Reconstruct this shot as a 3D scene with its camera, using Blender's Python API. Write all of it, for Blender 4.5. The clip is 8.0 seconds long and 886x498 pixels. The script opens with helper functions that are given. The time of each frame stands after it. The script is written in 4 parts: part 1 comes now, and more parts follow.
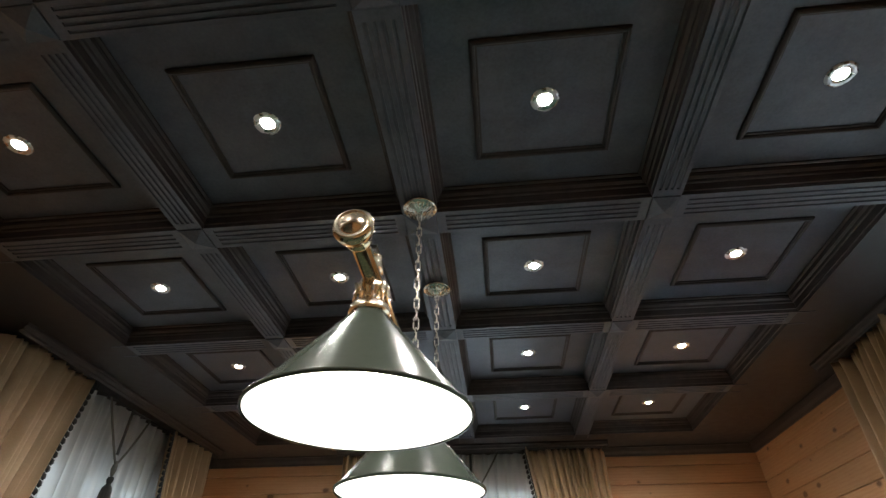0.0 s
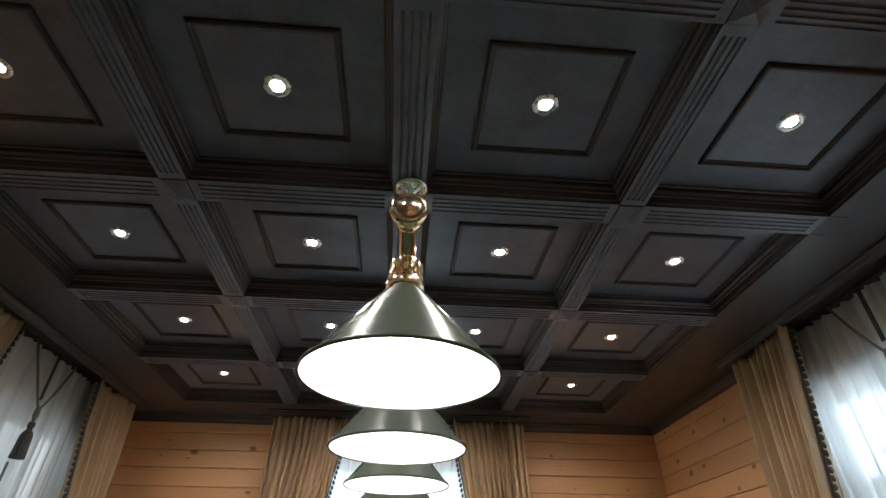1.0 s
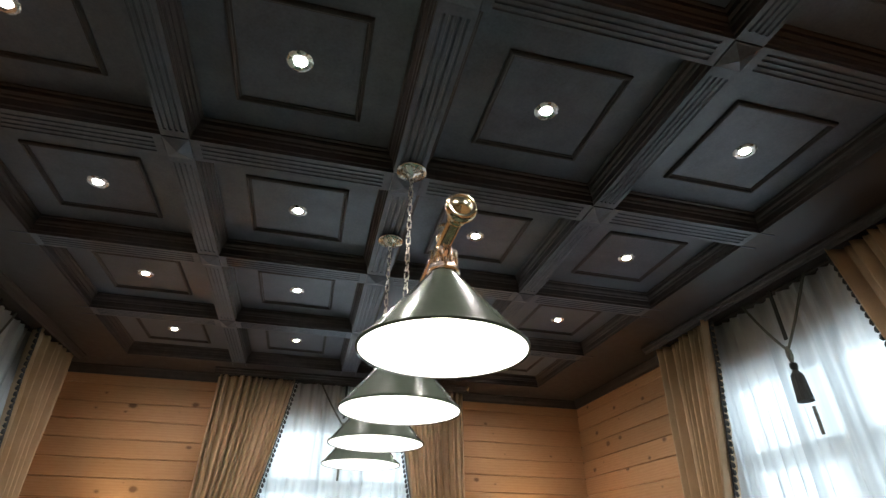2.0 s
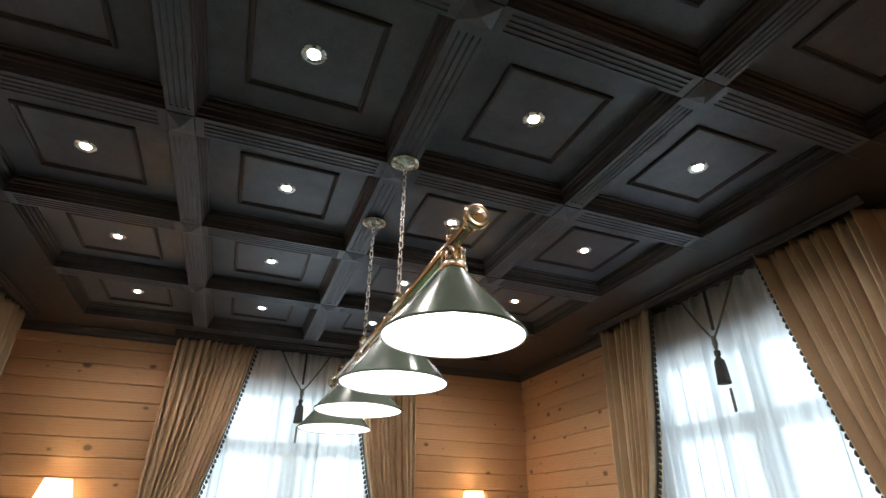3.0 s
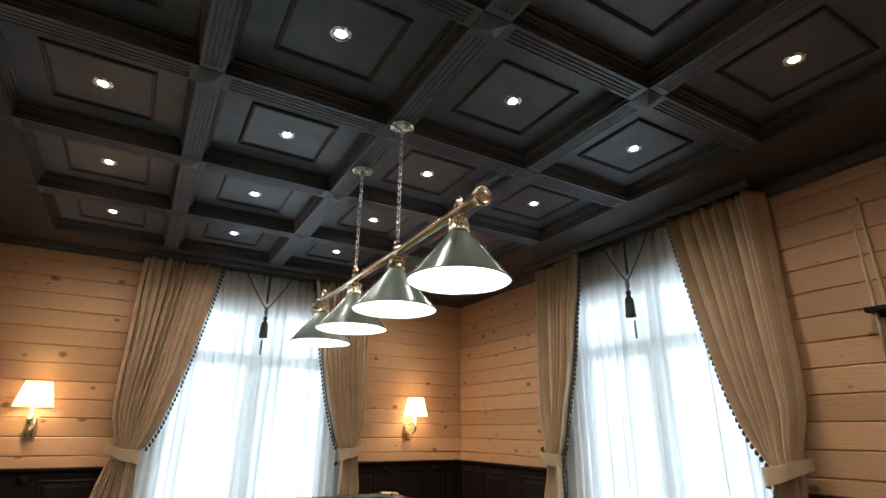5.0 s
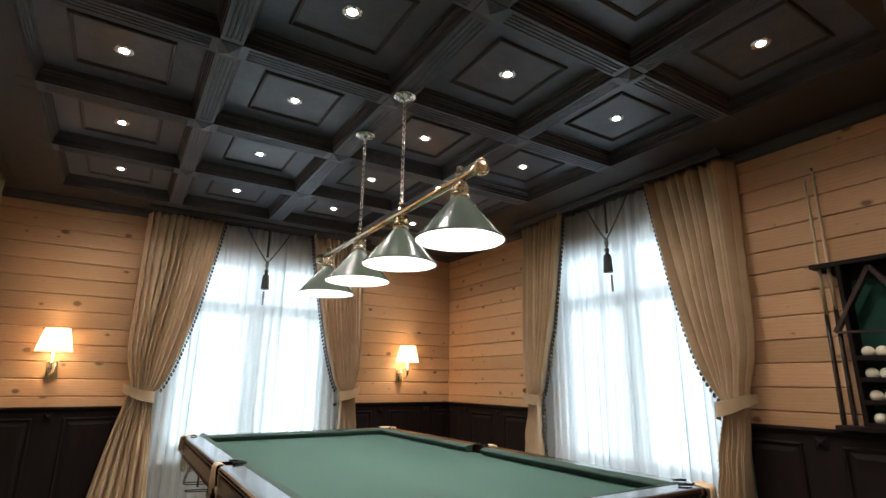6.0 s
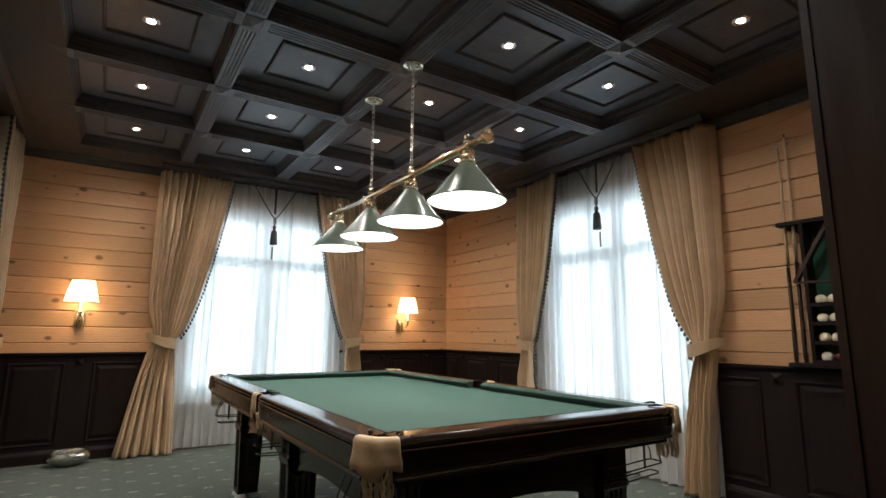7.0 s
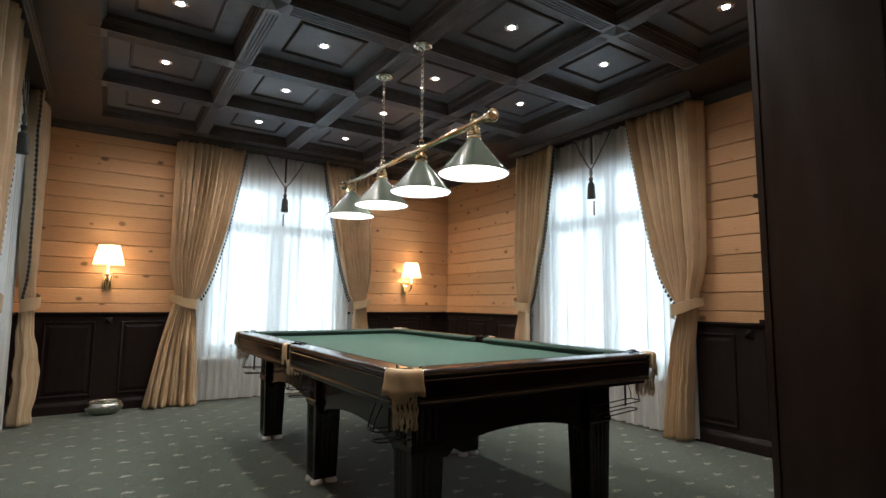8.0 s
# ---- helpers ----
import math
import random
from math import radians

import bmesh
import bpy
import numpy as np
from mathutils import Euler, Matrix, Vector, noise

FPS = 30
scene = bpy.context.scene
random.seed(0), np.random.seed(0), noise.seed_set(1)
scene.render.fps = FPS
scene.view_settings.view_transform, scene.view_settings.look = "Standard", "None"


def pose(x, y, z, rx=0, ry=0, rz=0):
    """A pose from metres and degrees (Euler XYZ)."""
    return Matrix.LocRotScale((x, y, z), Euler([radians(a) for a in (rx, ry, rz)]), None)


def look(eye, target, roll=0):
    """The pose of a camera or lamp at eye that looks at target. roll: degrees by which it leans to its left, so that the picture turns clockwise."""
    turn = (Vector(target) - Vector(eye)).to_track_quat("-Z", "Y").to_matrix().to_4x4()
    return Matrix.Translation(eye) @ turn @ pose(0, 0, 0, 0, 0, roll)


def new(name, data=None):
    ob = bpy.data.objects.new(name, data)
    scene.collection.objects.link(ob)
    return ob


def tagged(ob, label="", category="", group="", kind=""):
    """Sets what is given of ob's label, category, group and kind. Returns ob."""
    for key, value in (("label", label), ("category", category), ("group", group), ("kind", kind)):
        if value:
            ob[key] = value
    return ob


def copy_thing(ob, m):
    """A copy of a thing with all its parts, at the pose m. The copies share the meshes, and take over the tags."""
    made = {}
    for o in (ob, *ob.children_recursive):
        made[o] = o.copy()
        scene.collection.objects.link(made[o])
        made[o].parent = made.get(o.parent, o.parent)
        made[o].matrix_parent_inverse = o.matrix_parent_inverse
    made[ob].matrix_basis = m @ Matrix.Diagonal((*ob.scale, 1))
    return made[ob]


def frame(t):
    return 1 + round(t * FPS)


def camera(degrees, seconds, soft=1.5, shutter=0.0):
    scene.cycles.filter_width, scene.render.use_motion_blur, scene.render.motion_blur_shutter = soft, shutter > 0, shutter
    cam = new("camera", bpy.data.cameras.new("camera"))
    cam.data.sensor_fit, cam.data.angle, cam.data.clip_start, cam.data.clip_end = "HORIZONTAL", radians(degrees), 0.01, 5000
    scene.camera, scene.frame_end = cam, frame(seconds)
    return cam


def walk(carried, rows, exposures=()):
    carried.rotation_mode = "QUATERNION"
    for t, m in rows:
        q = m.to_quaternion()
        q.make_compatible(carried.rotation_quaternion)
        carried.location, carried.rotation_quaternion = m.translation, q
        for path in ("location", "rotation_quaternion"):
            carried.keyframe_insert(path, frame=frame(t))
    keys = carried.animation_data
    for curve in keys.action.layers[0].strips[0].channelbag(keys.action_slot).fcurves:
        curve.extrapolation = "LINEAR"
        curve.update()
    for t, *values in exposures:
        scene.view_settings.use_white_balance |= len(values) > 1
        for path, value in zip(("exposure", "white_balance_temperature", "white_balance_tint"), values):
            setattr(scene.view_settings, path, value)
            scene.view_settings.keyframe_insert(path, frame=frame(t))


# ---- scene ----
cam = camera(81.9, 8.0)
PATH = [
    (0, (0.149, 0.159, 1.498), (-0.019, 1.803, 2.761), -0.1),
    (0.5, (0.05, 0.098, 1.475), (0.025, 1.78, 2.697), 0.2),
    (1, (-0.081, 0.043, 1.445), (0.052, 1.751, 2.623), 0.4),
    (1.5, (-0.225, -0.012, 1.415), (0.06, 1.71, 2.546), 0.5),
    (3, (-0.6, -0.223, 1.364), (0.057, 1.492, 2.339), 0.6),
    (3.5, (-0.714, -0.297, 1.338), (0.04, 1.405, 2.265), 0.7),
    (4, (-0.855, -0.382, 1.315), (-0.001, 1.309, 2.173), 0.7),
    (5.5, (-1.184, -0.677, 1.237), (-0.165, 1.031, 1.848), 0.6),
    (6, (-1.3, -0.787, 1.204), (-0.239, 0.925, 1.725), 0.6),
    (6.5, (-1.41, -0.891, 1.185), (-0.32, 0.827, 1.616), 0.5),
    (7, (-1.543, -1.006, 1.14), (-0.43, 0.717, 1.487), 0.5),
    (7.5, (-1.655, -1.11, 1.112), (-0.528, 0.616, 1.393), 0.5),
    (8, (-1.777, -1.238, 1.082), (-0.642, 0.491, 1.3), 0.6),
]
walk(cam, [(t, look(eye, target, roll)) for t, eye, target, roll in PATH])

# ---- plan ----
XW, XE, YS, YN = -2.51, 2.33, -0.58, 4.90      # inner faces of the room
SOFFIT, PANEL, CORE = 2.826, 2.925, 0.22       # ceiling border, coffer panels, wall thickness
COLS = [-1.507, -0.5745, 0.3805, 1.313]        # coffer centres
ROWS_Y = [0.305, 1.237, 2.192, 3.139, 4.084]
HALF = 0.412
WAINSCOT = 0.955
WIN_HALF, SILL, HEAD = 0.86, 0.47, 2.46
WINDOWS = {"north": (-0.086, YN, 0), "east": (XE, 2.115, -90), "west": (XW, 3.45, 90)}
LAMP_X, LAMP_YS, BAR_Z = -0.088, [1.028, 1.610, 2.186, 2.770], 2.100
TABLE_X, TABLE_Y, TABLE_W, TABLE_L, TABLE_H = -0.065, 1.875, 0.790, 1.430, 0.827

# ---- world and light ----
world = bpy.data.worlds.new("overcast_sky")
scene.world = world
world.use_nodes = True
wn = world.node_tree
sky = wn.nodes.new("ShaderNodeTexSky")
sky.sky_type, sky.sun_disc = "NISHITA", False
sky.sun_elevation, sky.sun_rotation = radians(28), radians(40)
wn.links.new(sky.outputs[0], wn.nodes["Background"].inputs[0])
wn.nodes["Background"].inputs[1].default_value = 0.06
scene.view_settings.exposure = 0.30

WINDOW_WATTS = {"north": 38.5, "east": 38.5, "west": 0.85}
SHADE_WATTS, SCONCE_WATTS, SPOT_GLOW, SPOT_WATTS = 7.0, 6.8, 80.0, 35.0


def lamp(name, kind, energy, colour, m, **settings):
    data = bpy.data.lights.new(name, kind)
    data.energy, data.color = energy, colour
    for key, value in settings.items():
        if key == "size":
            data.size = value
        elif key == "size_y":
            data.size_y = value
        elif key == "soft":
            data.shadow_soft_size = value
        elif key == "cone":
            data.spot_size, data.spot_blend = radians(value), 1.0
    if kind == "AREA":
        data.shape = "RECTANGLE"
    ob = new(name, data)
    ob.matrix_world = m
    return ob


for side, (wx, wy, turn) in WINDOWS.items():
    lamp("window_daylight", "AREA", WINDOW_WATTS[side], (0.65, 0.85, 1.0),
         pose(wx, wy, 0, 0, 0, turn) @ pose(0, 0.60, (SILL + HEAD) / 2, -90, 0, 0), size=2 * WIN_HALF + 0.7, size_y=HEAD - SILL + 0.7)
for y in LAMP_YS:
    lamp("shade_bulb_light", "POINT", SHADE_WATTS, (1.0, 0.95, 0.86), pose(LAMP_X, y, 1.90), soft=0.035)

for cx in COLS:
    for cy in ROWS_Y:
        lamp("downlight_beam", "SPOT", SPOT_WATTS, (1.0, 0.95, 0.88), pose(cx, cy, PANEL - 0.012), soft=0.03, cone=150)

# ---- materials ----


def material(name):
    m = bpy.data.materials.new(name)
    m.use_nodes = True
    nt = m.node_tree
    return m, nt, nt.nodes["Principled BSDF"]


def node(nt, kind, **values):
    n = nt.nodes.new(kind)
    for key, value in values.items():
        n.inputs[key].default_value = value
    return n


def ramp(nt, fac, stops):
    r = nt.nodes.new("ShaderNodeValToRGB")
    while len(r.color_ramp.elements) < len(stops):
        r.color_ramp.elements.new(0.5)
    for e, (p, c) in zip(r.color_ramp.elements, stops):
        e.position, e.color = p, (*c, 1)
    nt.links.new(fac, r.inputs[0])
    return r.outputs[0]


def mapped(nt, scale, coords="Object", shift=False):
    tc = nt.nodes.new("ShaderNodeTexCoord")
    mp = nt.nodes.new("ShaderNodeMapping")
    mp.inputs["Scale"].default_value = scale
    nt.links.new(tc.outputs[coords], mp.inputs[0])
    if shift:
        info = nt.nodes.new("ShaderNodeObjectInfo")
        mul = nt.nodes.new("ShaderNodeVectorMath")
        mul.operation = "SCALE"
        mul.inputs[0].default_value = (37.0, 19.0, 11.0)
        nt.links.new(info.outputs["Random"], mul.inputs["Scale"])
        nt.links.new(mul.outputs[0], mp.inputs["Location"])
    return mp.outputs[0]


def noise_tex(nt, vec, scale, detail=4, rough=0.55, distort=0.0):
    n = node(nt, "ShaderNodeTexNoise", Scale=scale, Detail=detail, Roughness=rough, Distortion=distort)
    nt.links.new(vec, n.inputs["Vector"])
    return n.outputs[0]


def bump(nt, bsdf, height, strength, distance=0.002):
    b = node(nt, "ShaderNodeBump", Strength=strength, Distance=distance)
    nt.links.new(height, b.inputs["Height"])
    nt.links.new(b.outputs[0], bsdf.inputs["Normal"])


def math2(nt, op, a, b):
    n = nt.nodes.new("ShaderNodeMath")
    n.operation = op
    for i, v in enumerate((a, b)):
        if isinstance(v, (int, float)):
            n.inputs[i].default_value = v
        else:
            nt.links.new(v, n.inputs[i])
    return n.outputs[0]


def mix(nt, fac, a, b, blend="MIX"):
    n = nt.nodes.new("ShaderNodeMix")
    n.data_type, n.blend_type = "RGBA", blend
    for sock, v in ((n.inputs[0], fac), (n.inputs[6], a), (n.inputs[7], b)):
        if isinstance(v, tuple):
            sock.default_value = (*v, 1)
        elif isinstance(v, (int, float)):
            sock.default_value = v
        else:
            nt.links.new(v, sock)
    return n.outputs[2]


def surface(name, dark, light, scale=(1, 1, 1), size=6.0, rough=(0.4, 0.6), metal=0.0, relief=0.2, coat=0.0, fine=60.0, shift=False, coords="Object"):
    """A surface with two scales of variation in colour and gloss, and a fine relief."""
    m, nt, b = material(name)
    vec = mapped(nt, scale, coords, shift)
    big = noise_tex(nt, vec, size, 5, 0.6)
    small = noise_tex(nt, vec, fine, 3, 0.6)
    both = math2(nt, "ADD", math2(nt, "MULTIPLY", big, 0.65), math2(nt, "MULTIPLY", small, 0.35))
    nt.links.new(ramp(nt, both, [(0.32, dark), (0.68, light)]), b.inputs["Base Color"])
    nt.links.new(ramp(nt, big, [(0.3, (rough[0],) * 3), (0.7, (rough[1],) * 3)]), b.inputs["Roughness"])
    b.inputs["Metallic"].default_value = metal
    b.inputs["Coat Weight"].default_value = coat
    b.inputs["Coat Roughness"].default_value = 0.15
    if relief:
        bump(nt, b, both, relief)
    return m


def pine():
    m, nt, b = material("pine_planks")
    vec = mapped(nt, (1, 1, 1), shift=True)
    info = nt.nodes.new("ShaderNodeObjectInfo")
    st = node(nt, "ShaderNodeMapping")
    st.inputs["Scale"].default_value = (0.55, 6.0, 6.0)
    nt.links.new(vec, st.inputs[0])
    wave = node(nt, "ShaderNodeTexWave", Scale=2.4, Distortion=7.0, Detail=2.5)
    wave.bands_direction = "Z"
    wave.inputs["Detail Scale"].default_value = 0.8
    nt.links.new(st.outputs[0], wave.inputs[0])
    fine = noise_tex(nt, st.outputs[0], 28, 3)
    patch = noise_tex(nt, vec, 2.3, 3)
    grain = math2(nt, "ADD", math2(nt, "MULTIPLY", wave.outputs[1], 0.20), math2(nt, "MULTIPLY", fine, 0.80))
    col = ramp(nt, grain, [(0.25, (0.55, 0.300, 0.152)), (0.5, (0.62, 0.362, 0.195)), (0.8, (0.67, 0.415, 0.240))])
    tone = ramp(nt, info.outputs["Random"], [(0.0, (0.76, 0.73, 0.68)), (0.5, (0.97, 0.94, 0.91)), (1.0, (1.06, 1.0, 0.97))])
    col = mix(nt, 1.0, col, tone, "MULTIPLY")
    col = mix(nt, math2(nt, "MULTIPLY", patch, 0.28), col, (0.52, 0.27, 0.10))
    # knots
    cut = nt.nodes.new("ShaderNodeSeparateXYZ")
    nt.links.new(vec, cut.inputs[0])
    flat = nt.nodes.new("ShaderNodeCombineXYZ")
    nt.links.new(math2(nt, "MULTIPLY", cut.outputs[0], 4.4), flat.inputs[0])
    nt.links.new(math2(nt, "MULTIPLY", cut.outputs[2], 6.6), flat.inputs[1])
    wob = noise_tex(nt, vec, 26, 2)
    vor = node(nt, "ShaderNodeTexVoronoi", Scale=1.0, Randomness=1.0)
    vor.voronoi_dimensions = "2D"
    nt.links.new(flat.outputs[0], vor.inputs["Vector"])
    d = math2(nt, "ADD", vor.outputs["Distance"], math2(nt, "MULTIPLY", math2(nt, "SUBTRACT", wob, 0.5), 0.10))
    sep = nt.nodes.new("ShaderNodeSeparateColor")
    nt.links.new(vor.outputs["Color"], sep.inputs[0])
    size = math2(nt, "SUBTRACT", math2(nt, "MULTIPLY", math2(nt, "POWER", sep.outputs[0], 3.0), 0.19), 0.085)
    knot = ramp(nt, math2(nt, "SUBTRACT", d, size), [(0.0, (1, 1, 1)), (0.030, (0.55, 0.55, 0.55)), (0.085, (0, 0, 0))])
    col = mix(nt, math2(nt, "MULTIPLY", knot, 0.85), col, (0.13, 0.055, 0.022))
    nt.links.new(col, b.inputs["Base Color"])
    b.inputs["Roughness"].default_value = 0.56
    bump(nt, b, grain, 0.12)
    return m


def carpet():
    m, nt, b = material("patterned_carpet")
    vec = mapped(nt, (1, 1, 1))
    tuft = noise_tex(nt, vec, 420, 2, 0.7)
    worn = noise_tex(nt, vec, 1.7, 4)
    base = mix(nt, math2(nt, "MULTIPLY", tuft, 0.9), (0.013, 0.025, 0.016), (0.044, 0.067, 0.044))
    base = mix(nt, math2(nt, "MULTIPLY", worn, 0.5), base, (0.030, 0.039, 0.026))
    sep = nt.nodes.new("ShaderNodeSeparateXYZ")
    nt.links.new(vec, sep.inputs[0])
    wob = math2(nt, "MULTIPLY", math2(nt, "SUBTRACT", noise_tex(nt, vec, 60, 1), 0.5), 0.05)

    def cells(px, py, ox, oy):
        fx = math2(nt, "SUBTRACT", math2(nt, "FRACT", math2(nt, "ADD", math2(nt, "DIVIDE", sep.outputs[0], px), ox), 0), 0.5)
        fy = math2(nt, "SUBTRACT", math2(nt, "FRACT", math2(nt, "ADD", math2(nt, "DIVIDE", sep.outputs[1], py), oy), 0), 0.5)
        return math2(nt, "MULTIPLY", fx, px), math2(nt, "MULTIPLY", fy, py)

    def sprig(px, py, ox, oy, r, petals):
        x, y = cells(px, py, ox, oy)
        y = math2(nt, "MULTIPLY", y, 1.5 if petals == 2 else 1.1)
        rad = math2(nt, "SQRT", math2(nt, "ADD", math2(nt, "MULTIPLY", x, x), math2(nt, "MULTIPLY", y, y)), 0)
        ang = math2(nt, "ARCTAN2", y, x)
        lobe = math2(nt, "ADD", math2(nt, "MULTIPLY", math2(nt, "ABSOLUTE", math2(nt, "COSINE", math2(nt, "MULTIPLY", ang, petals / 2), 0), 0), r * 0.88), r * 0.12)
        return math2(nt, "LESS_THAN", math2(nt, "ADD", rad, math2(nt, "MULTIPLY", wob, 0.5)), lobe)

    flower = math2(nt, "MAXIMUM", sprig(0.32, 0.32, 0.0, 0.0, 0.036, 2), sprig(0.32, 0.32, 0.5, 0.5, 0.036, 2))
    flower = math2(nt, "MAXIMUM", flower, math2(nt, "MAXIMUM", sprig(0.32, 0.32, 0.02, -0.06, 0.018, 5), sprig(0.32, 0.32, 0.52, 0.44, 0.018, 5)))
    dots = math2(nt, "MAXIMUM", sprig(0.32, 0.32, 0.5, 0.0, 0.012, 4), sprig(0.32, 0.32, 0.0, 0.5, 0.012, 4))
    dots = math2(nt, "MAXIMUM", dots, math2(nt, "MAXIMUM", sprig(0.32, 0.32, 0.25, 0.25, 0.010, 3), sprig(0.32, 0.32, 0.75, 0.75, 0.010, 3)))
    fade = ramp(nt, noise_tex(nt, vec, 95, 3, 0.7), [(0.40, (0.05,) * 3), (0.58, (0.95,) * 3)])
    col = mix(nt, math2(nt, "MULTIPLY", flower, fade), base, (0.36, 0.36, 0.27))
    col = mix(nt, math2(nt, "MULTIPLY", dots, fade), col, (0.28, 0.29, 0.21))
    nt.links.new(col, b.inputs["Base Color"])
    b.inputs["Roughness"].default_value = 0.95
    b.inputs["Sheen Weight"].default_value = 0.25
    bump(nt, b, tuft, 0.6, 0.004)
    return m


def cloth_sheer():
    m, nt, b = material("sheer_voile")
    vec = mapped(nt, (1, 1, 1))
    # vertical streaks paint fold shade into the voile's colour and see-through share
    fold_streaks = noise_tex(nt, mapped(nt, (16, 1, 0.25)), 1.0, 5, 0.68)
    out = nt.nodes["Material Output"]
    nt.nodes.remove(b)
    tr = node(nt, "ShaderNodeBsdfTranslucent", Color=(0.84, 0.86, 0.87, 1))
    df = node(nt, "ShaderNodeBsdfDiffuse", Color=(0.80, 0.80, 0.78, 1))
    tp = node(nt, "ShaderNodeBsdfTransparent", Color=(0.97, 0.98, 0.98, 1))
    m1, m2 = nt.nodes.new("ShaderNodeMixShader"), nt.nodes.new("ShaderNodeMixShader")
    m1.inputs[0].default_value = 0.45
    nt.links.new(tr.outputs[0], m1.inputs[1])
    nt.links.new(df.outputs[0], m1.inputs[2])
    nt.links.new(ramp(nt, fold_streaks, [(0.36, (0.79,) * 3), (0.64, (0.95,) * 3)]), m2.inputs[0])
    nt.links.new(ramp(nt, fold_streaks, [(0.36, (0.86, 0.88, 0.89)), (0.50, (0.72, 0.745, 0.765)), (0.66, (0.42, 0.45, 0.475))]), tr.inputs["Color"])
    nt.links.new(tp.outputs[0], m2.inputs[1])
    nt.links.new(m1.outputs[0], m2.inputs[2])
    nt.links.new(m2.outputs[0], out.inputs[0])
    return m


def cloth_drape(name, dark, light, through_amount, glow_from_behind=(0.5, 0.36, 0.2, 1)):
    m, nt, b = material(name)
    vec = mapped(nt, (1, 1, 1))
    big = noise_tex(nt, vec, 5, 4)
    weave = noise_tex(nt, vec, 260, 2)
    nt.links.new(ramp(nt, math2(nt, "ADD", math2(nt, "MULTIPLY", big, 0.6), math2(nt, "MULTIPLY", weave, 0.4)), [(0.35, dark), (0.65, light)]), b.inputs["Base Color"])
    b.inputs["Roughness"].default_value = 0.50
    bump(nt, b, weave, 0.25, 0.001)
    tr = node(nt, "ShaderNodeBsdfTranslucent", Color=glow_from_behind)
    ms = nt.nodes.new("ShaderNodeMixShader")
    ms.inputs[0].default_value = through_amount
    nt.links.new(b.outputs[0], ms.inputs[1])
    nt.links.new(tr.outputs[0], ms.inputs[2])
    nt.links.new(ms.outputs[0], nt.nodes["Material Output"].inputs[0])
    return m


def glowing(name, colour, strength):
    m, nt, b = material(name)
    b.inputs["Base Color"].default_value = (*colour, 1)
    b.inputs["Emission Color"].default_value = (*colour, 1)
    b.inputs["Emission Strength"].default_value = strength
    return m


def lamp_fabric():
    m, nt, b = material("pleated_lampshade_fabric")
    vec = mapped(nt, (1, 1, 1))
    weave = noise_tex(nt, vec, 240, 2)
    out = nt.nodes["Material Output"]
    nt.nodes.remove(b)
    tr = node(nt, "ShaderNodeBsdfTranslucent", Color=(0.95, 0.83, 0.62, 1))
    df = node(nt, "ShaderNodeBsdfDiffuse", Color=(0.82, 0.72, 0.54, 1))
    ms = nt.nodes.new("ShaderNodeMixShader")
    nt.links.new(math2(nt, "MULTIPLY", weave, 0.7), ms.inputs[0])
    nt.links.new(tr.outputs[0], ms.inputs[1])
    nt.links.new(df.outputs[0], ms.inputs[2])
    nt.links.new(ms.outputs[0], out.inputs[0])
    return m


def clear_glass():
    m, nt, b = material("window_glass")
    b.inputs["Base Color"].default_value = (0.97, 0.99, 0.98, 1)
    b.inputs["Roughness"].default_value = 0.02
    b.inputs["Transmission Weight"].default_value = 1.0
    b.inputs["IOR"].default_value = 1.05
    return m


# panels and beams: dark stain with the windows' bluish sheen mixed into its colour
ESPRESSO = surface("espresso_stain_with_window_blue", (0.056, 0.061, 0.079), (0.126, 0.127, 0.160), (1, 1, 1), 7, (0.36, 0.48), relief=0.10, fine=90)
# red-brown stain, its colour darkened for the shade on coves and border
MOULDING = surface("red_brown_moulding_with_shade", (0.022, 0.016, 0.016), (0.054, 0.039, 0.038), (2, 2, 2), 9, (0.40, 0.55), relief=0.12, fine=80)
WAINWOOD = surface("dark_wainscot_wood", (0.0075, 0.0045, 0.004), (0.018, 0.0100, 0.0085), (4, 4, 0.6), 6, (0.48, 0.62), relief=0.15, fine=70)
MAHOGANY = surface("dark_lacquered_mahogany", (0.010, 0.0052, 0.0046), (0.0220, 0.0105, 0.0085), (6, 6, 6), 5, (0.13, 0.19), relief=0.0, fine=60)
MAHOGANY.node_tree.nodes["Principled BSDF"].inputs["Specular IOR Level"].default_value = 0.42
WAINWOOD.node_tree.nodes["Principled BSDF"].inputs["Specular IOR Level"].default_value = 0.14
PINE = pine()
GROOVE = surface("shaded_log_core", (0.20, 0.11, 0.05), (0.28, 0.16, 0.08), (1, 1, 1), 6, (0.6, 0.8))
CARPET = carpet()
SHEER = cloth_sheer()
DRAPE = cloth_drape("gold_beige_satin_drape", (0.53, 0.370, 0.222), (0.68, 0.505, 0.330), 0.07)
TIE = cloth_drape("gold_beige_tieback", (0.37, 0.245, 0.135), (0.47, 0.33, 0.195), 0.02)
FRINGE = surface("dark_grey_bobble_fringe", (0.022, 0.022, 0.024), (0.075, 0.07, 0.068), size=40, rough=(0.6, 0.8))
ROPE = surface("grey_green_rope", (0.10, 0.10, 0.085), (0.20, 0.19, 0.16), size=80, rough=(0.7, 0.9), relief=0.6)
TASSEL = surface("dark_tassel_yarn", (0.018, 0.019, 0.018), (0.055, 0.055, 0.05), (1, 1, 0.1), 120, (0.6, 0.8), relief=0.8)
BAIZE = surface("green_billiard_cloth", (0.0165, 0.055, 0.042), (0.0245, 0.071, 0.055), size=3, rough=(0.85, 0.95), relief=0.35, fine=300)
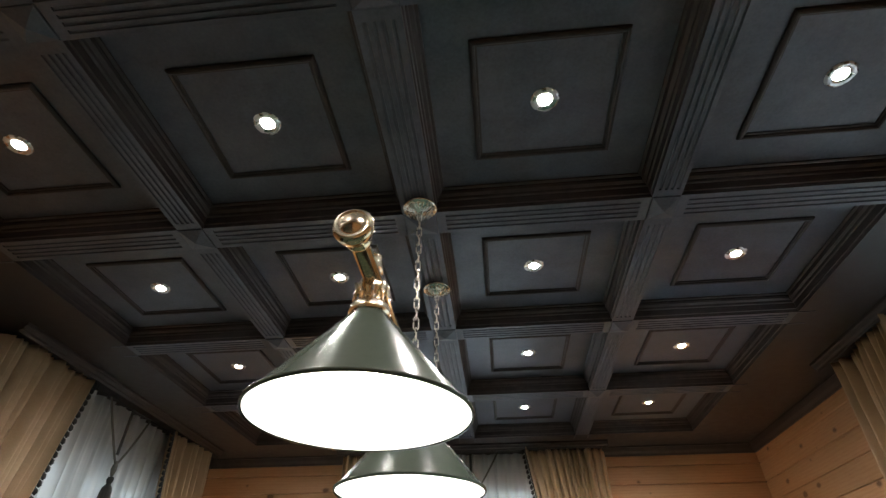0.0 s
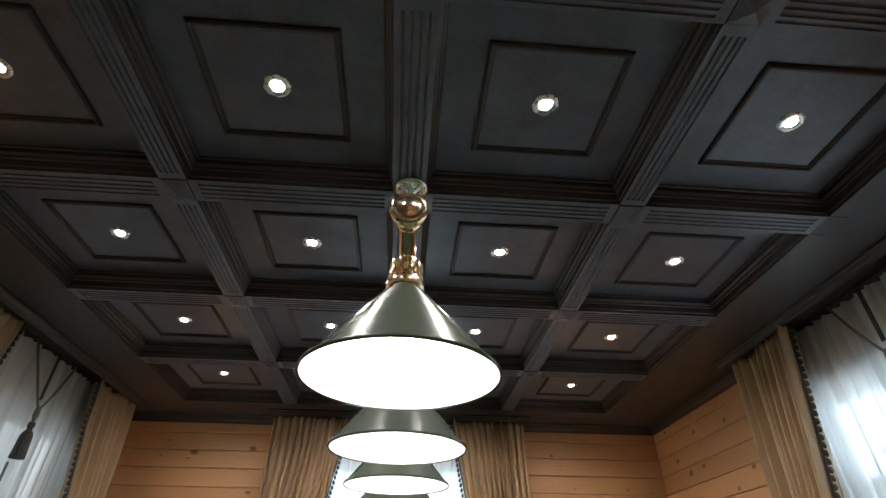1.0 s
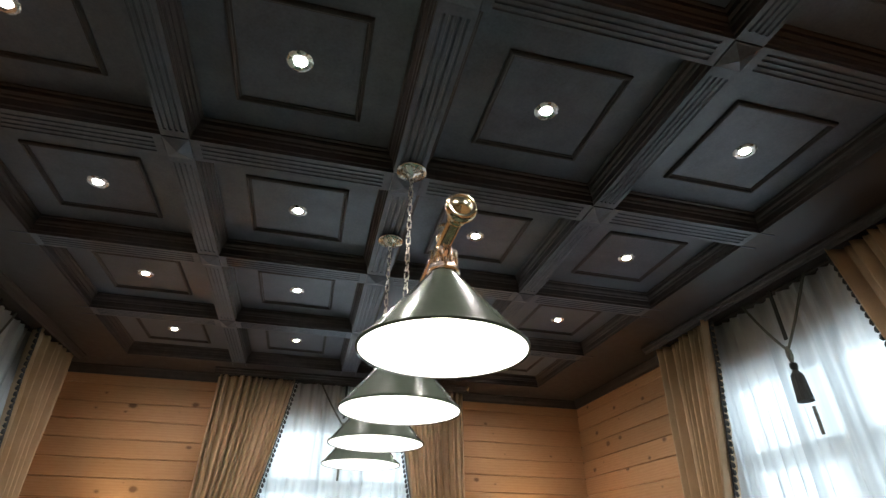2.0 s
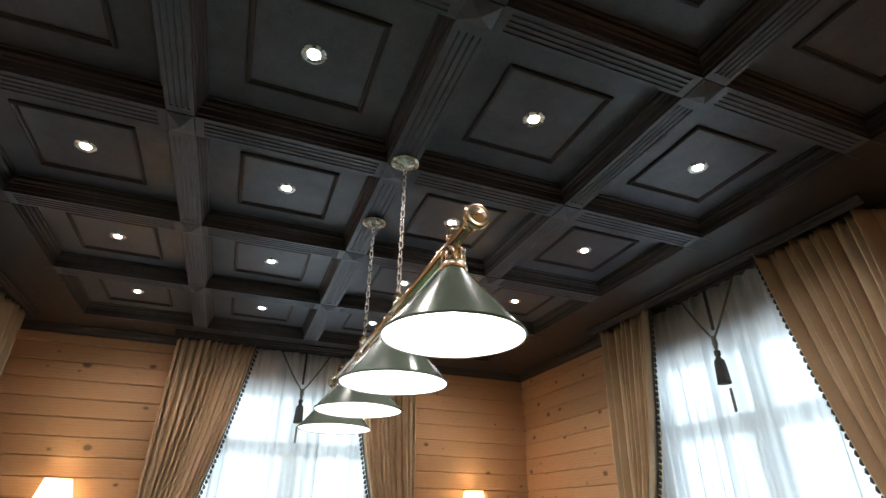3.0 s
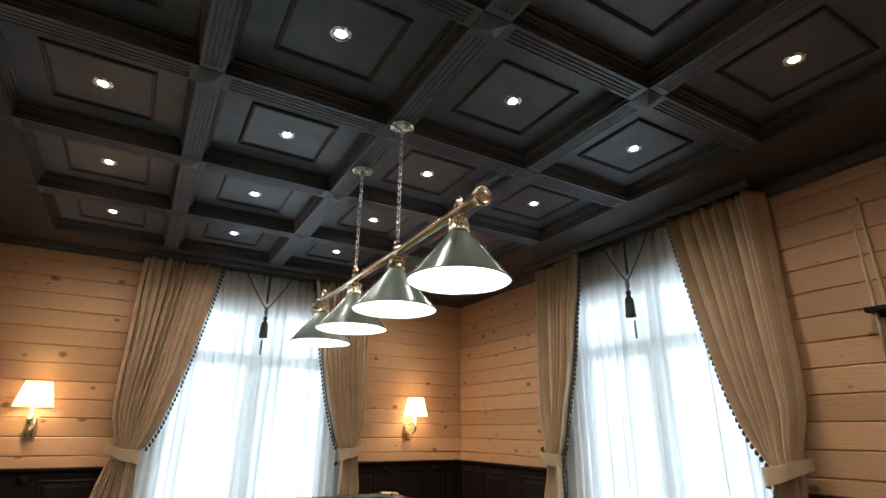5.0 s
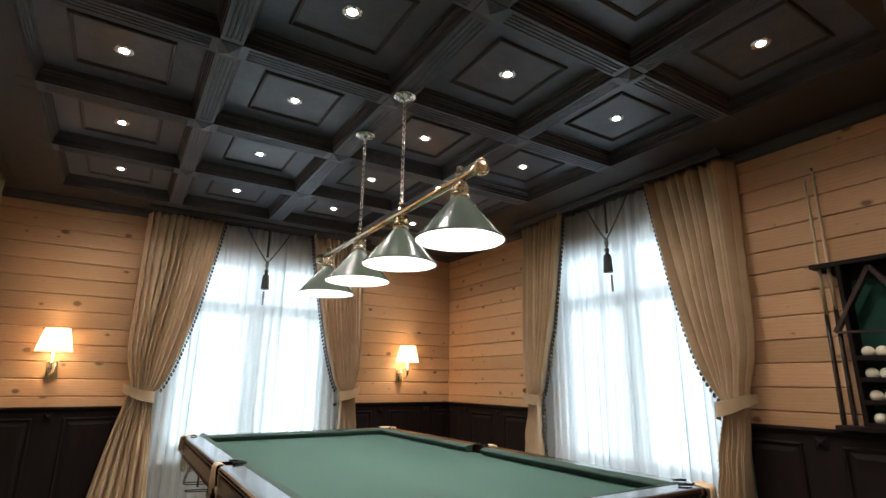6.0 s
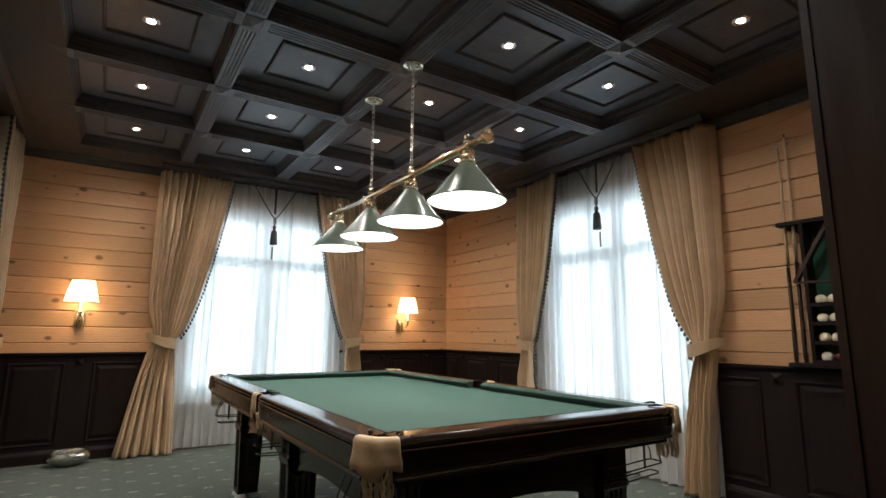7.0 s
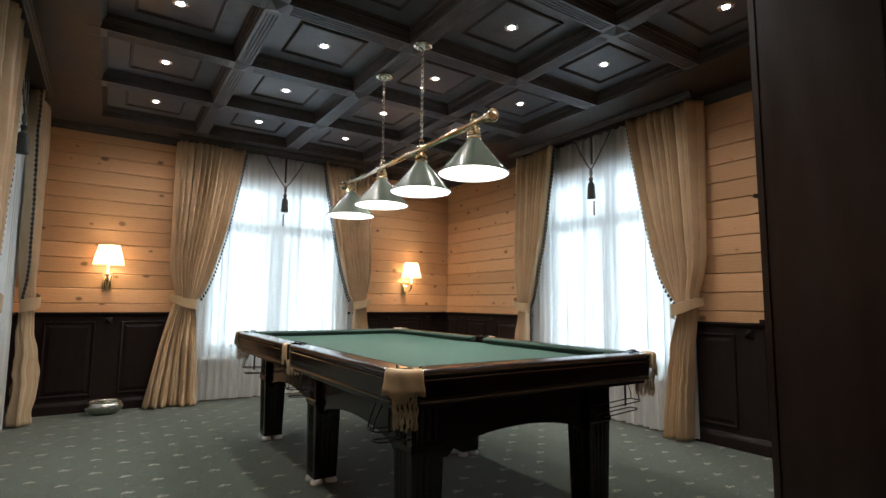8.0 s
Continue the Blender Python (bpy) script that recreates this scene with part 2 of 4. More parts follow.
# cushion green is darkened for noses that turn away from the light
CUSHION = surface("shaded_green_cushion_cloth", (0.007, 0.026, 0.019), (0.012, 0.040, 0.029), size=6, rough=(0.8, 0.9), relief=0.3, fine=250)
LEATHER = surface("tan_pocket_leather", (0.42, 0.285, 0.16), (0.57, 0.41, 0.245), size=12, rough=(0.45, 0.65), relief=0.5, fine=120)
NET = surface("cream_pocket_net_cord", (0.42, 0.33, 0.20), (0.60, 0.49, 0.33), size=30, rough=(0.7, 0.9))
WIRE = surface("blackened_steel_wire", (0.01, 0.01, 0.01), (0.035, 0.033, 0.03), size=20, rough=(0.3, 0.5), metal=0.8)
BRASS = surface("polished_brass", (0.80, 0.68, 0.45), (0.92, 0.83, 0.62), size=9, rough=(0.10, 0.22), metal=1.0, relief=0.02)
SATINBRASS = surface("satin_brass", (0.66, 0.50, 0.26), (0.82, 0.66, 0.40), size=14, rough=(0.30, 0.42), metal=1.0, relief=0.05)
ROSE = surface("brushed_silver_brass", (0.74, 0.70, 0.63), (0.90, 0.87, 0.80), size=24, rough=(0.20, 0.30), metal=1.0, relief=0.04)
CHAIN = surface("antique_brass_chain", (0.55, 0.50, 0.43), (0.74, 0.69, 0.60), size=30, rough=(0.22, 0.36), metal=1.0, relief=0.02)
SILVER = surface("tarnished_silver", (0.50, 0.48, 0.46), (0.78, 0.76, 0.73), size=5, rough=(0.16, 0.26), metal=1.0, relief=0.02)
NICKEL = surface("satin_nickel_trim", (0.55, 0.54, 0.52), (0.72, 0.71, 0.69), size=20, rough=(0.2, 0.35), metal=1.0, relief=0.02)
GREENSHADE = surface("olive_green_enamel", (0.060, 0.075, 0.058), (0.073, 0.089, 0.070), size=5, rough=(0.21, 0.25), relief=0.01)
GREENSHADE.node_tree.nodes["Principled BSDF"].inputs["Specular IOR Level"].default_value = 0.32
WHITEENAMEL = surface("white_enamel", (0.80, 0.80, 0.78), (0.88, 0.88, 0.86), size=5, rough=(0.3, 0.5), relief=0.02)
BULB = glowing("lit_opal_bulb", (1.0, 0.95, 0.86), 30.0)
SPOT = glowing("lit_downlight_lens", (1.0, 0.97, 0.92), SPOT_GLOW)
FABRIC = lamp_fabric()
WHITEPVC = surface("white_window_frame", (0.74, 0.75, 0.75), (0.82, 0.82, 0.81), size=4, rough=(0.3, 0.45), relief=0.02)
GLASS = clear_glass()
IVORY = surface("ivory_billiard_ball", (0.66, 0.60, 0.45), (0.78, 0.72, 0.58), size=10, rough=(0.1, 0.18), relief=0.01, coat=0.5)
REDBALL = surface("dark_red_billiard_ball", (0.07, 0.012, 0.01), (0.12, 0.02, 0.015), size=10, rough=(0.1, 0.18), relief=0.01, coat=0.5)
CUELIGHT = surface("pale_maple_cue_shaft", (0.48, 0.33, 0.18), (0.62, 0.45, 0.27), (1, 1, 0.1), 20, (0.25, 0.4), coat=0.3)
CUEDARK = surface("dark_cue_butt", (0.015, 0.010, 0.008), (0.04, 0.022, 0.016), (1, 1, 0.1), 20, (0.2, 0.35), coat=0.4)
REDWOOD = surface("reddish_brown_wood", (0.024, 0.012, 0.008), (0.052, 0.026, 0.017), (1, 1, 1), 8, (0.3, 0.45))
FELT = surface("green_rack_felt", (0.008, 0.050, 0.036), (0.014, 0.075, 0.052), size=8, rough=(0.85, 0.95), fine=200)
WHITEPAD = surface("white_plastic_foot_pad", (0.62, 0.62, 0.60), (0.75, 0.75, 0.73), size=12, rough=(0.4, 0.6))
PLASTER = surface("hall_bounce_plaster", (0.56, 0.51, 0.45), (0.66, 0.61, 0.54), size=3, rough=(0.8, 0.9))
SKYGLOW = glowing("overcast_distance", (0.85, 0.94, 1.0), 1.2)
YARDGLOW = glowing("dim_yard_distance", (0.88, 0.93, 0.95), 0.28)

# ---- mesh tools ----


def link(name, bm, mat, parent=None, label="", smooth=False, fix=True):
    """Links a bmesh as one mesh object, under a parent if one is given."""
    if fix:
        bmesh.ops.recalc_face_normals(bm, faces=bm.faces)
    me = bpy.data.meshes.new(name)
    bm.to_mesh(me)
    bm.free()
    me.materials.append(mat)
    if smooth:
        me.polygons.foreach_set("use_smooth", [True] * len(me.polygons))
    ob = new(name, me)
    if parent:
        ob.parent = parent
    if label:
        ob["label"] = label
    return ob


part = link


def thing(name, m, label, category, group=""):
    ob = new(name)
    ob.empty_display_size = 0.1
    ob.matrix_basis = m
    return tagged(ob, label, category, group)


def box(bm, x0, x1, y0, y1, z0, z1, chamfer=0.0):
    vs = [bm.verts.new((x, y, z)) for x in (x0, x1) for y in (y0, y1) for z in (z0, z1)]
    fs = [bm.faces.new([vs[i] for i in f]) for f in ((0, 1, 3, 2), (4, 6, 7, 5), (0, 4, 5, 1), (2, 3, 7, 6), (0, 2, 6, 4), (1, 5, 7, 3))]
    if chamfer:
        es = list({e for f in fs for e in f.edges})
        bmesh.ops.bevel(bm, geom=es, offset=chamfer, segments=2, affect="EDGES")
    return bm


def rings(bm, loops, closed=True, cap_a=False, cap_b=False):
    rows = [[bm.verts.new(p) for p in loop] for loop in loops]
    n = len(rows[0])
    for a, b in zip(rows, rows[1:]):
        for i in range(n if closed else n - 1):
            j = (i + 1) % n
            bm.faces.new((a[i], a[j], b[j], b[i]))
    if cap_a:
        bm.faces.new(rows[0][::-1])
    if cap_b:
        bm.faces.new(rows[-1])
    return bm


def rect_moulding(bm, x0, x1, y0, y1, profile, cap=False):
    """A profile of (inward offset, height) carried round a rectangle with mitred corners."""
    loops = [[(x0 + d, y0 + d, z), (x1 - d, y0 + d, z), (x1 - d, y1 - d, z), (x0 + d, y1 - d, z)] for d, z in profile]
    return rings(bm, loops, cap_b=cap)


def lathe(bm, profile, n=24, m=None, flat=1.0, cap=True):
    loops = [[(r * math.cos(2 * math.pi * k / n), flat * r * math.sin(2 * math.pi * k / n), z) for k in range(n)] for r, z in profile]
    if m is not None:
        loops = [[tuple(m @ Vector(p)) for p in loop] for loop in loops]
    return rings(bm, loops, cap_a=cap, cap_b=cap)


def tube(bm, pts, r, n=8, closed=False):
    pts = [Vector(p) for p in pts]
    loops = []
    count = len(pts)
    for i, p in enumerate(pts):
        a = pts[(i - 1) % count] if closed or i else p
        b = pts[(i + 1) % count] if closed or i < count - 1 else p
        way = (b - a).normalized()
        side = way.cross(Vector((0.123, 0.31, 0.94)))
        if side.length < 0.1:
            side = way.cross(Vector((1, 0, 0)))
        side.normalize()
        up = side.cross(way)
        rr = r[i] if isinstance(r, (list, tuple)) else r
        loops.append([tuple(p + rr * (math.cos(2 * math.pi * k / n) * side + math.sin(2 * math.pi * k / n) * up)) for k in range(n)])
    if closed:
        loops.append(loops[0])
        return rings(bm, loops)
    return rings(bm, loops, cap_a=True, cap_b=True)


def ball(bm, r, centre=(0, 0, 0), n=12, squash=1.0):
    prof = [(max(r * math.sin(math.pi * k / n), r * 0.02), -r * squash * math.cos(math.pi * k / n)) for k in range(n + 1)]
    return lathe(bm, prof, 2 * n, Matrix.Translation(centre))


def arc(p0, p1, p2, n):
    p0, p1, p2 = Vector(p0), Vector(p1), Vector(p2)
    return [((1 - t) ** 2 * p0 + 2 * t * (1 - t) * p1 + t * t * p2) for t in (k / n for k in range(n + 1))]


# ---- floor, hall and walls ----
bm = bmesh.new()
box(bm, XW - CORE, XE + CORE, -3.4, YN + CORE, -0.12, 0.0)
tagged(link("floor", bm, CARPET), "dark green fitted carpet with pale sprig pattern", "carpet", kind="structure")


def wall_core(name, m, a, b, top, hole=None):
    bm = bmesh.new()
    if hole:
        h0, h1, z0, z1 = hole
        box(bm, a, h0, 0.014, CORE, 0, top)
        box(bm, h1, b, 0.014, CORE, 0, top)
        box(bm, h0, h1, 0.0, CORE, 0, z0 - 0.036)
        box(bm, h0, h1, 0.014, CORE, z1, top)
    else:
        box(bm, a, b, 0.014, CORE, 0, top)
    ob = link(name, bm, GROOVE)
    ob.matrix_basis = m
    return tagged(ob, "pale pine log wall with dark wainscot below", "wall", kind="structure")


def plan(side):
    x, y, turn = WINDOWS[side]
    return pose(x, y, 0, 0, 0, turn)


HOLE = (-WIN_HALF, WIN_HALF, SILL, HEAD)
SPANS = {"north": (XW - WINDOWS["north"][0], XE - WINDOWS["north"][0]),
         "east": (2.115 - YN, 2.115 - YS), "west": (YS - 3.45, YN - 3.45)}
WALLS = {}
for side in WINDOWS:
    a, b = SPANS[side]
    extra = CORE if side == "north" else 0.0
    WALLS[side] = wall_core("wall_" + side, plan(side), a - extra, b + extra, PANEL + 0.1, HOLE)

# south wall with the wide opening that the camera backs through
OPEN_W, OPEN_E, OPEN_TOP, JAMB = -2.10, -0.300, 2.32, 0.34
bm = bmesh.new()
box(bm, XW, OPEN_W - 0.03, YS - JAMB, YS, 0, PANEL + 0.1)
box(bm, OPEN_E + 0.03, XE, YS - JAMB, YS, 0, PANEL + 0.1)
box(bm, OPEN_W - 0.03, OPEN_E + 0.03, YS - JAMB, YS, OPEN_TOP + 0.03, PANEL + 0.1)
tagged(link("wall_south", bm, PINE), "pale pine wall with a wide opening", "wall", kind="structure")

portal = tagged(new("door_1"), "wide doorway lined in dark brown wood", "doorway", kind="structure")


def portal_part(name, *boxes):
    bm = bmesh.new()
    for b in boxes:
        box(bm, *b, chamfer=0.004)
    return part(name, bm, REDWOOD_DARK, portal)


REDWOOD_DARK = surface("dark_brown_door_casing", (0.026, 0.015, 0.013), (0.046, 0.028, 0.024), (3, 3, 0.4), 7, (0.3, 0.45), relief=0.15, fine=60)
portal_part("jamb", (OPEN_E, OPEN_E + 0.03, YS - JAMB, YS, 0, OPEN_TOP + 0.03))
portal_part("jamb", (OPEN_W - 0.03, OPEN_W, YS - JAMB, YS, 0, OPEN_TOP + 0.03))
portal_part("head", (OPEN_W, OPEN_E, YS - JAMB, YS, OPEN_TOP, OPEN_TOP + 0.03))
portal_part("jamb_bead", (OPEN_E - 0.005, OPEN_E, YS - 0.275, YS - 0.215, 0, OPEN_TOP))
portal_part("casing", (OPEN_E, OPEN_E + 0.11, YS, YS + 0.022, 0, OPEN_TOP + 0.11))
portal_part("casing", (OPEN_W - 0.11, OPEN_W, YS, YS + 0.022, 0, OPEN_TOP + 0.11))
portal_part("casing", (OPEN_W, OPEN_E, YS, YS + 0.022, OPEN_TOP, OPEN_TOP + 0.11))
portal_part("casing", (OPEN_E, OPEN_E + 0.11, YS - JAMB - 0.022, YS - JAMB, 0, OPEN_TOP + 0.11))
portal_part("casing", (OPEN_W - 0.11, OPEN_W, YS - JAMB - 0.022, YS - JAMB, 0, OPEN_TOP + 0.11))

# unseen hall behind the camera, kept pale to bounce light into the room
bm = bmesh.new()
box(bm, XW - 0.2, XW, -3.4, YS - JAMB, 0, 2.8)
box(bm, XE, XE + 0.2, -3.4, YS - JAMB, 0, 2.8)
box(bm, XW - 0.2, XE + 0.2, -3.6, -3.4, 0, 2.8)
tagged(link("wall_hall", bm, PLASTER), "unseen plain hall walls, plaster kept pale to bounce light", "wall", kind="structure")
bm = bmesh.new()
box(bm, XW - 0.2, XE + 0.2, -3.6, YS - JAMB, 2.8, 2.9)
tagged(link("ceiling_hall", bm, PLASTER), "unseen plain hall ceiling, kept pale to bounce light", "ceiling", kind="structure")

# ---- coffered ceiling: one mesh ----
bm = bmesh.new()
COVE = [(0.0, SOFFIT), (0.0, SOFFIT + 0.016), (0.005, SOFFIT + 0.019), (0.005, SOFFIT + 0.050), (0.011, SOFFIT + 0.054), (0.013, SOFFIT + 0.064),
        (0.023, SOFFIT + 0.073), (0.026, SOFFIT + 0.083), (0.026, SOFFIT + 0.089), (0.034, PANEL - 0.007), (0.036, PANEL - 0.005), (0.036, PANEL)]
BEAD = [(0.0, PANEL), (0.0, PANEL - 0.008), (0.005, PANEL - 0.014), (0.011, PANEL - 0.016), (0.016, PANEL - 0.012), (0.017, PANEL - 0.006), (0.024, PANEL - 0.005), (0.024, PANEL)]
for cx in COLS:
    for cy in ROWS_Y:
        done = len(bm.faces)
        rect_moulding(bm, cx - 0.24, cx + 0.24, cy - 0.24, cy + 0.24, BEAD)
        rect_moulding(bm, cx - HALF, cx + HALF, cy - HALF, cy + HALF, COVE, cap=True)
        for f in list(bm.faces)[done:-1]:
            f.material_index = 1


def fluted(bm, along, a, b, c, half):
    """Underside of a beam from a to b, centred on c, with four narrow flutes that stop short of its ends."""
    def put(s, d, z):
        return (s, c + d, z) if along == "x" else (c + d, s, z)
    g, w = 0.0062, half * 0.105
    offs = [half * f for f in (-0.60, -0.20, 0.20, 0.60)]
    rim = 0.035
    cuts = [-half]
    for o in offs:
        cuts += [o - w, o + w]
    cuts.append(half)
    for end in ((a, a + rim), (b - rim, b)):
        rings(bm, [[put(end[0], -half, SOFFIT), put(end[0], half, SOFFIT)], [put(end[1], -half, SOFFIT), put(end[1], half, SOFFIT)]], closed=False)
    for k in range(0, len(cuts), 2):
        d0, d1 = cuts[k], cuts[k + 1]
        rings(bm, [[put(a + rim, d0, SOFFIT), put(a + rim, d1, SOFFIT)], [put(b - rim, d0, SOFFIT), put(b - rim, d1, SOFFIT)]], closed=False)
    for o in offs:
        prof = [(-w, 0), (-w * 0.75, g * 0.8), (0, g * 1.1), (w * 0.75, g * 0.8), (w, 0)]
        rings(bm, [[put(s, o + d, SOFFIT + z) for d, z in prof] for s in (a + rim, b - rim)], closed=False)
        for s in (a + rim, b - rim):
            bm.faces.new([bm.verts.new(put(s, o + d, SOFFIT + z)) for d, z in prof])


def gaps(centres):
    return [((p + q) / 2, (q - p) / 2 - HALF) for p, q in zip(centres, centres[1:])]


for gx, hx in gaps(COLS):
    for cy in ROWS_Y:
        fluted(bm, "y", cy - HALF, cy + HALF, gx, hx)
for gy, hy in gaps(ROWS_Y):
    for cx in COLS:
        fluted(bm, "x", cx - HALF, cx + HALF, gy, hy)
for gx, hx in gaps(COLS):
    for gy, hy in gaps(ROWS_Y):
        e = 0.003
        rect_moulding(bm, gx - hx, gx + hx, gy - hy, gy + hy, [(0, SOFFIT), (e, SOFFIT + 0.005), (e, SOFFIT - 0.004), (0.008, SOFFIT - 0.005)])
        loop = [(gx - hx + 0.008, gy - hy + 0.008), (gx + hx - 0.008, gy - hy + 0.008), (gx + hx - 0.008, gy + hy - 0.008), (gx - hx + 0.008, gy + hy - 0.008)]
        base = [bm.verts.new((x, y, SOFFIT - 0.005)) for x, y in loop]
        tip = bm.verts.new((gx, gy, SOFFIT - 0.024))
        for k in range(4):
            bm.faces.new((base[k], base[(k + 1) % 4], tip))
# border soffit round the coffers, and the lines where the beams' blocks meet it
bx0, bx1, by0, by1 = COLS[0] - HALF, COLS[-1] + HALF, ROWS_Y[0] - HALF, ROWS_Y[-1] + HALF
outer = [(XW - 0.05, YS - 0.02), (XE + 0.05, YS - 0.02), (XE + 0.05, YN + 0.05), (XW - 0.05, YN + 0.05)]
inner = [(bx0, by0), (bx1, by0), (bx1, by1), (bx0, by1)]
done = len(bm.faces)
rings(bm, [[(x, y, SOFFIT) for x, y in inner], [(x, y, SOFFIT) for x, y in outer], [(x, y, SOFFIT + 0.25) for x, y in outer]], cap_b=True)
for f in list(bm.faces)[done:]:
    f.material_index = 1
for gy, hy in gaps(ROWS_Y):
    for x0, x1 in ((bx0 - 0.085, bx0), (bx1, bx1 + 0.085)):
        for s in (-1, 1):
            box(bm, x0, x1, gy + s * hy - 0.003, gy + s * hy + 0.003, SOFFIT - 0.003, SOFFIT + 0.001)
for gx, hx in gaps(COLS):
    for s in (-1, 1):
        box(bm, gx + s * hx - 0.003, gx + s * hx + 0.003, by1, by1 + 0.085, SOFFIT - 0.003, SOFFIT + 0.001)
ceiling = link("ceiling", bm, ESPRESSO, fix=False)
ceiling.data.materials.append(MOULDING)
tagged(ceiling, "dark espresso coffered wood ceiling with fluted beams", "ceiling", kind="structure")

# cornice along the walls
CORNICE = [(0.0, SOFFIT - 0.075), (0.012, SOFFIT - 0.075), (0.016, SOFFIT - 0.060), (0.030, SOFFIT - 0.040), (0.042, SOFFIT - 0.012), (0.048, SOFFIT - 0.010), (0.048, SOFFIT)]
bm = bmesh.new()
rect_moulding(bm, XW, XE, YS, YN, CORNICE)
tagged(link("trim_cornice", bm, MOULDING), "narrow dark wood cornice under the ceiling", "cornice", kind="structure")

# ---- windows with sheers, drapes and tassels ----


def window(side, number):
    m = plan(side)
    win = tagged(new("window_%d" % number), "white framed window behind sheer curtains, daylight outside", "window", kind="structure")
    win.matrix_basis = m
    f, y0, y1 = 0.065, 0.09, 0.16
    bm = bmesh.new()
    for b in ((-WIN_HALF, -WIN_HALF + f, SILL, HEAD), (WIN_HALF - f, WIN_HALF, SILL, HEAD), (-WIN_HALF + f, WIN_HALF - f, SILL, SILL + f), (-WIN_HALF + f, WIN_HALF - f, HEAD - f, HEAD)):
        box(bm, b[0], b[1], y0, y1, b[2], b[3])
    part("window_frame", bm, WHITEPVC, win)
    bm = bmesh.new()
    box(bm, -WIN_HALF + f, WIN_HALF - f, y0 + 0.005, y1 - 0.005, 1.92, 1.99)
    part("transom", bm, WHITEPVC, win)
    bm = bmesh.new()
    box(bm, -0.035, 0.035, y0 + 0.002, y1 - 0.002, SILL + f, HEAD - f)
    part("mullion", bm, WHITEPVC, win)
    for s in (-1, 1):
        bm = bmesh.new()
        for x, dx in ((s * 0.056, 0.021), (s * 0.755, 0.040)):
            box(bm, x - dx, x + dx, y0 - 0.012, y0 + 0.03, SILL + f, 1.92)
        box(bm, min(s * 0.077, s * 0.715), max(s * 0.077, s * 0.715), y0 - 0.012, y0 + 0.03, SILL + f, SILL + f + 0.05)
        box(bm, min(s * 0.077, s * 0.715), max(s * 0.077, s * 0.715), y0 - 0.012, y0 + 0.03, 1.875, 1.92)
        sash = part("sash", bm, WHITEPVC, win)
        bm = bmesh.new()
        box(bm, min(s * 0.077, s * 0.715), max(s * 0.077, s * 0.715), y0 + 0.004, y0 + 0.010, SILL + 0.13, 1.86)
        pane = part("pane", bm, GLASS, sash)
        pane.visible_shadow = False
        bm = bmesh.new()
        box(bm, min(s * 0.05, s * 0.755), max(s * 0.05, s * 0.755), y0 + 0.03, y0 + 0.036, 1.99, HEAD - f)
        pane = part("pane", bm, GLASS, win)
        pane.visible_shadow = False
    bm = bmesh.new()
    box(bm, 0.035, 0.075, y0 - 0.045, y0 - 0.012, 1.30, 1.34, 0.006)
    box(bm, 0.045, 0.065, y0 - 0.050, y0 - 0.030, 1.30, 1.45, 0.006)
    part("handle", bm, WIRE, win)
    bm = bmesh.new()
    box(bm, -WIN_HALF - 0.01, WIN_HALF + 0.01, -0.045, y0, SILL - 0.035, SILL, 0.005)
    part("window_sill", bm, WHITEPVC, win)
    bm = bmesh.new()
    for s in (-1, 1):
        box(bm, min(s * WIN_HALF, s * (WIN_HALF - 0.02)), max(s * WIN_HALF, s * (WIN_HALF - 0.02)), 0.0, y0, SILL, HEAD)
    box(bm, -WIN_HALF + 0.02, WIN_HALF - 0.02, 0.0, y0, HEAD - 0.02, HEAD)
    part("reveal", bm, PINE, win)
    return win


TOP_Z, TIE_Z = 2.784, 1.075


def curtain_edges(z, ob, ib, out, sweep):
    """Outer and inner edge of a tied-back drape at a height, as distances from the window's middle."""
    if z >= TIE_Z:
        t = (z - TIE_Z) / (TOP_Z - TIE_Z)
        return out - 0.075 * math.exp(-((z - TIE_Z) / 0.24) ** 2), 0.905 - sweep * t ** 0.60
    s = (TIE_Z - z) / TIE_Z
    return out - 0.075 + (ob - out + 0.075) * s ** 0.8, 0.905 + (ib - 0.905) * s ** 0.7


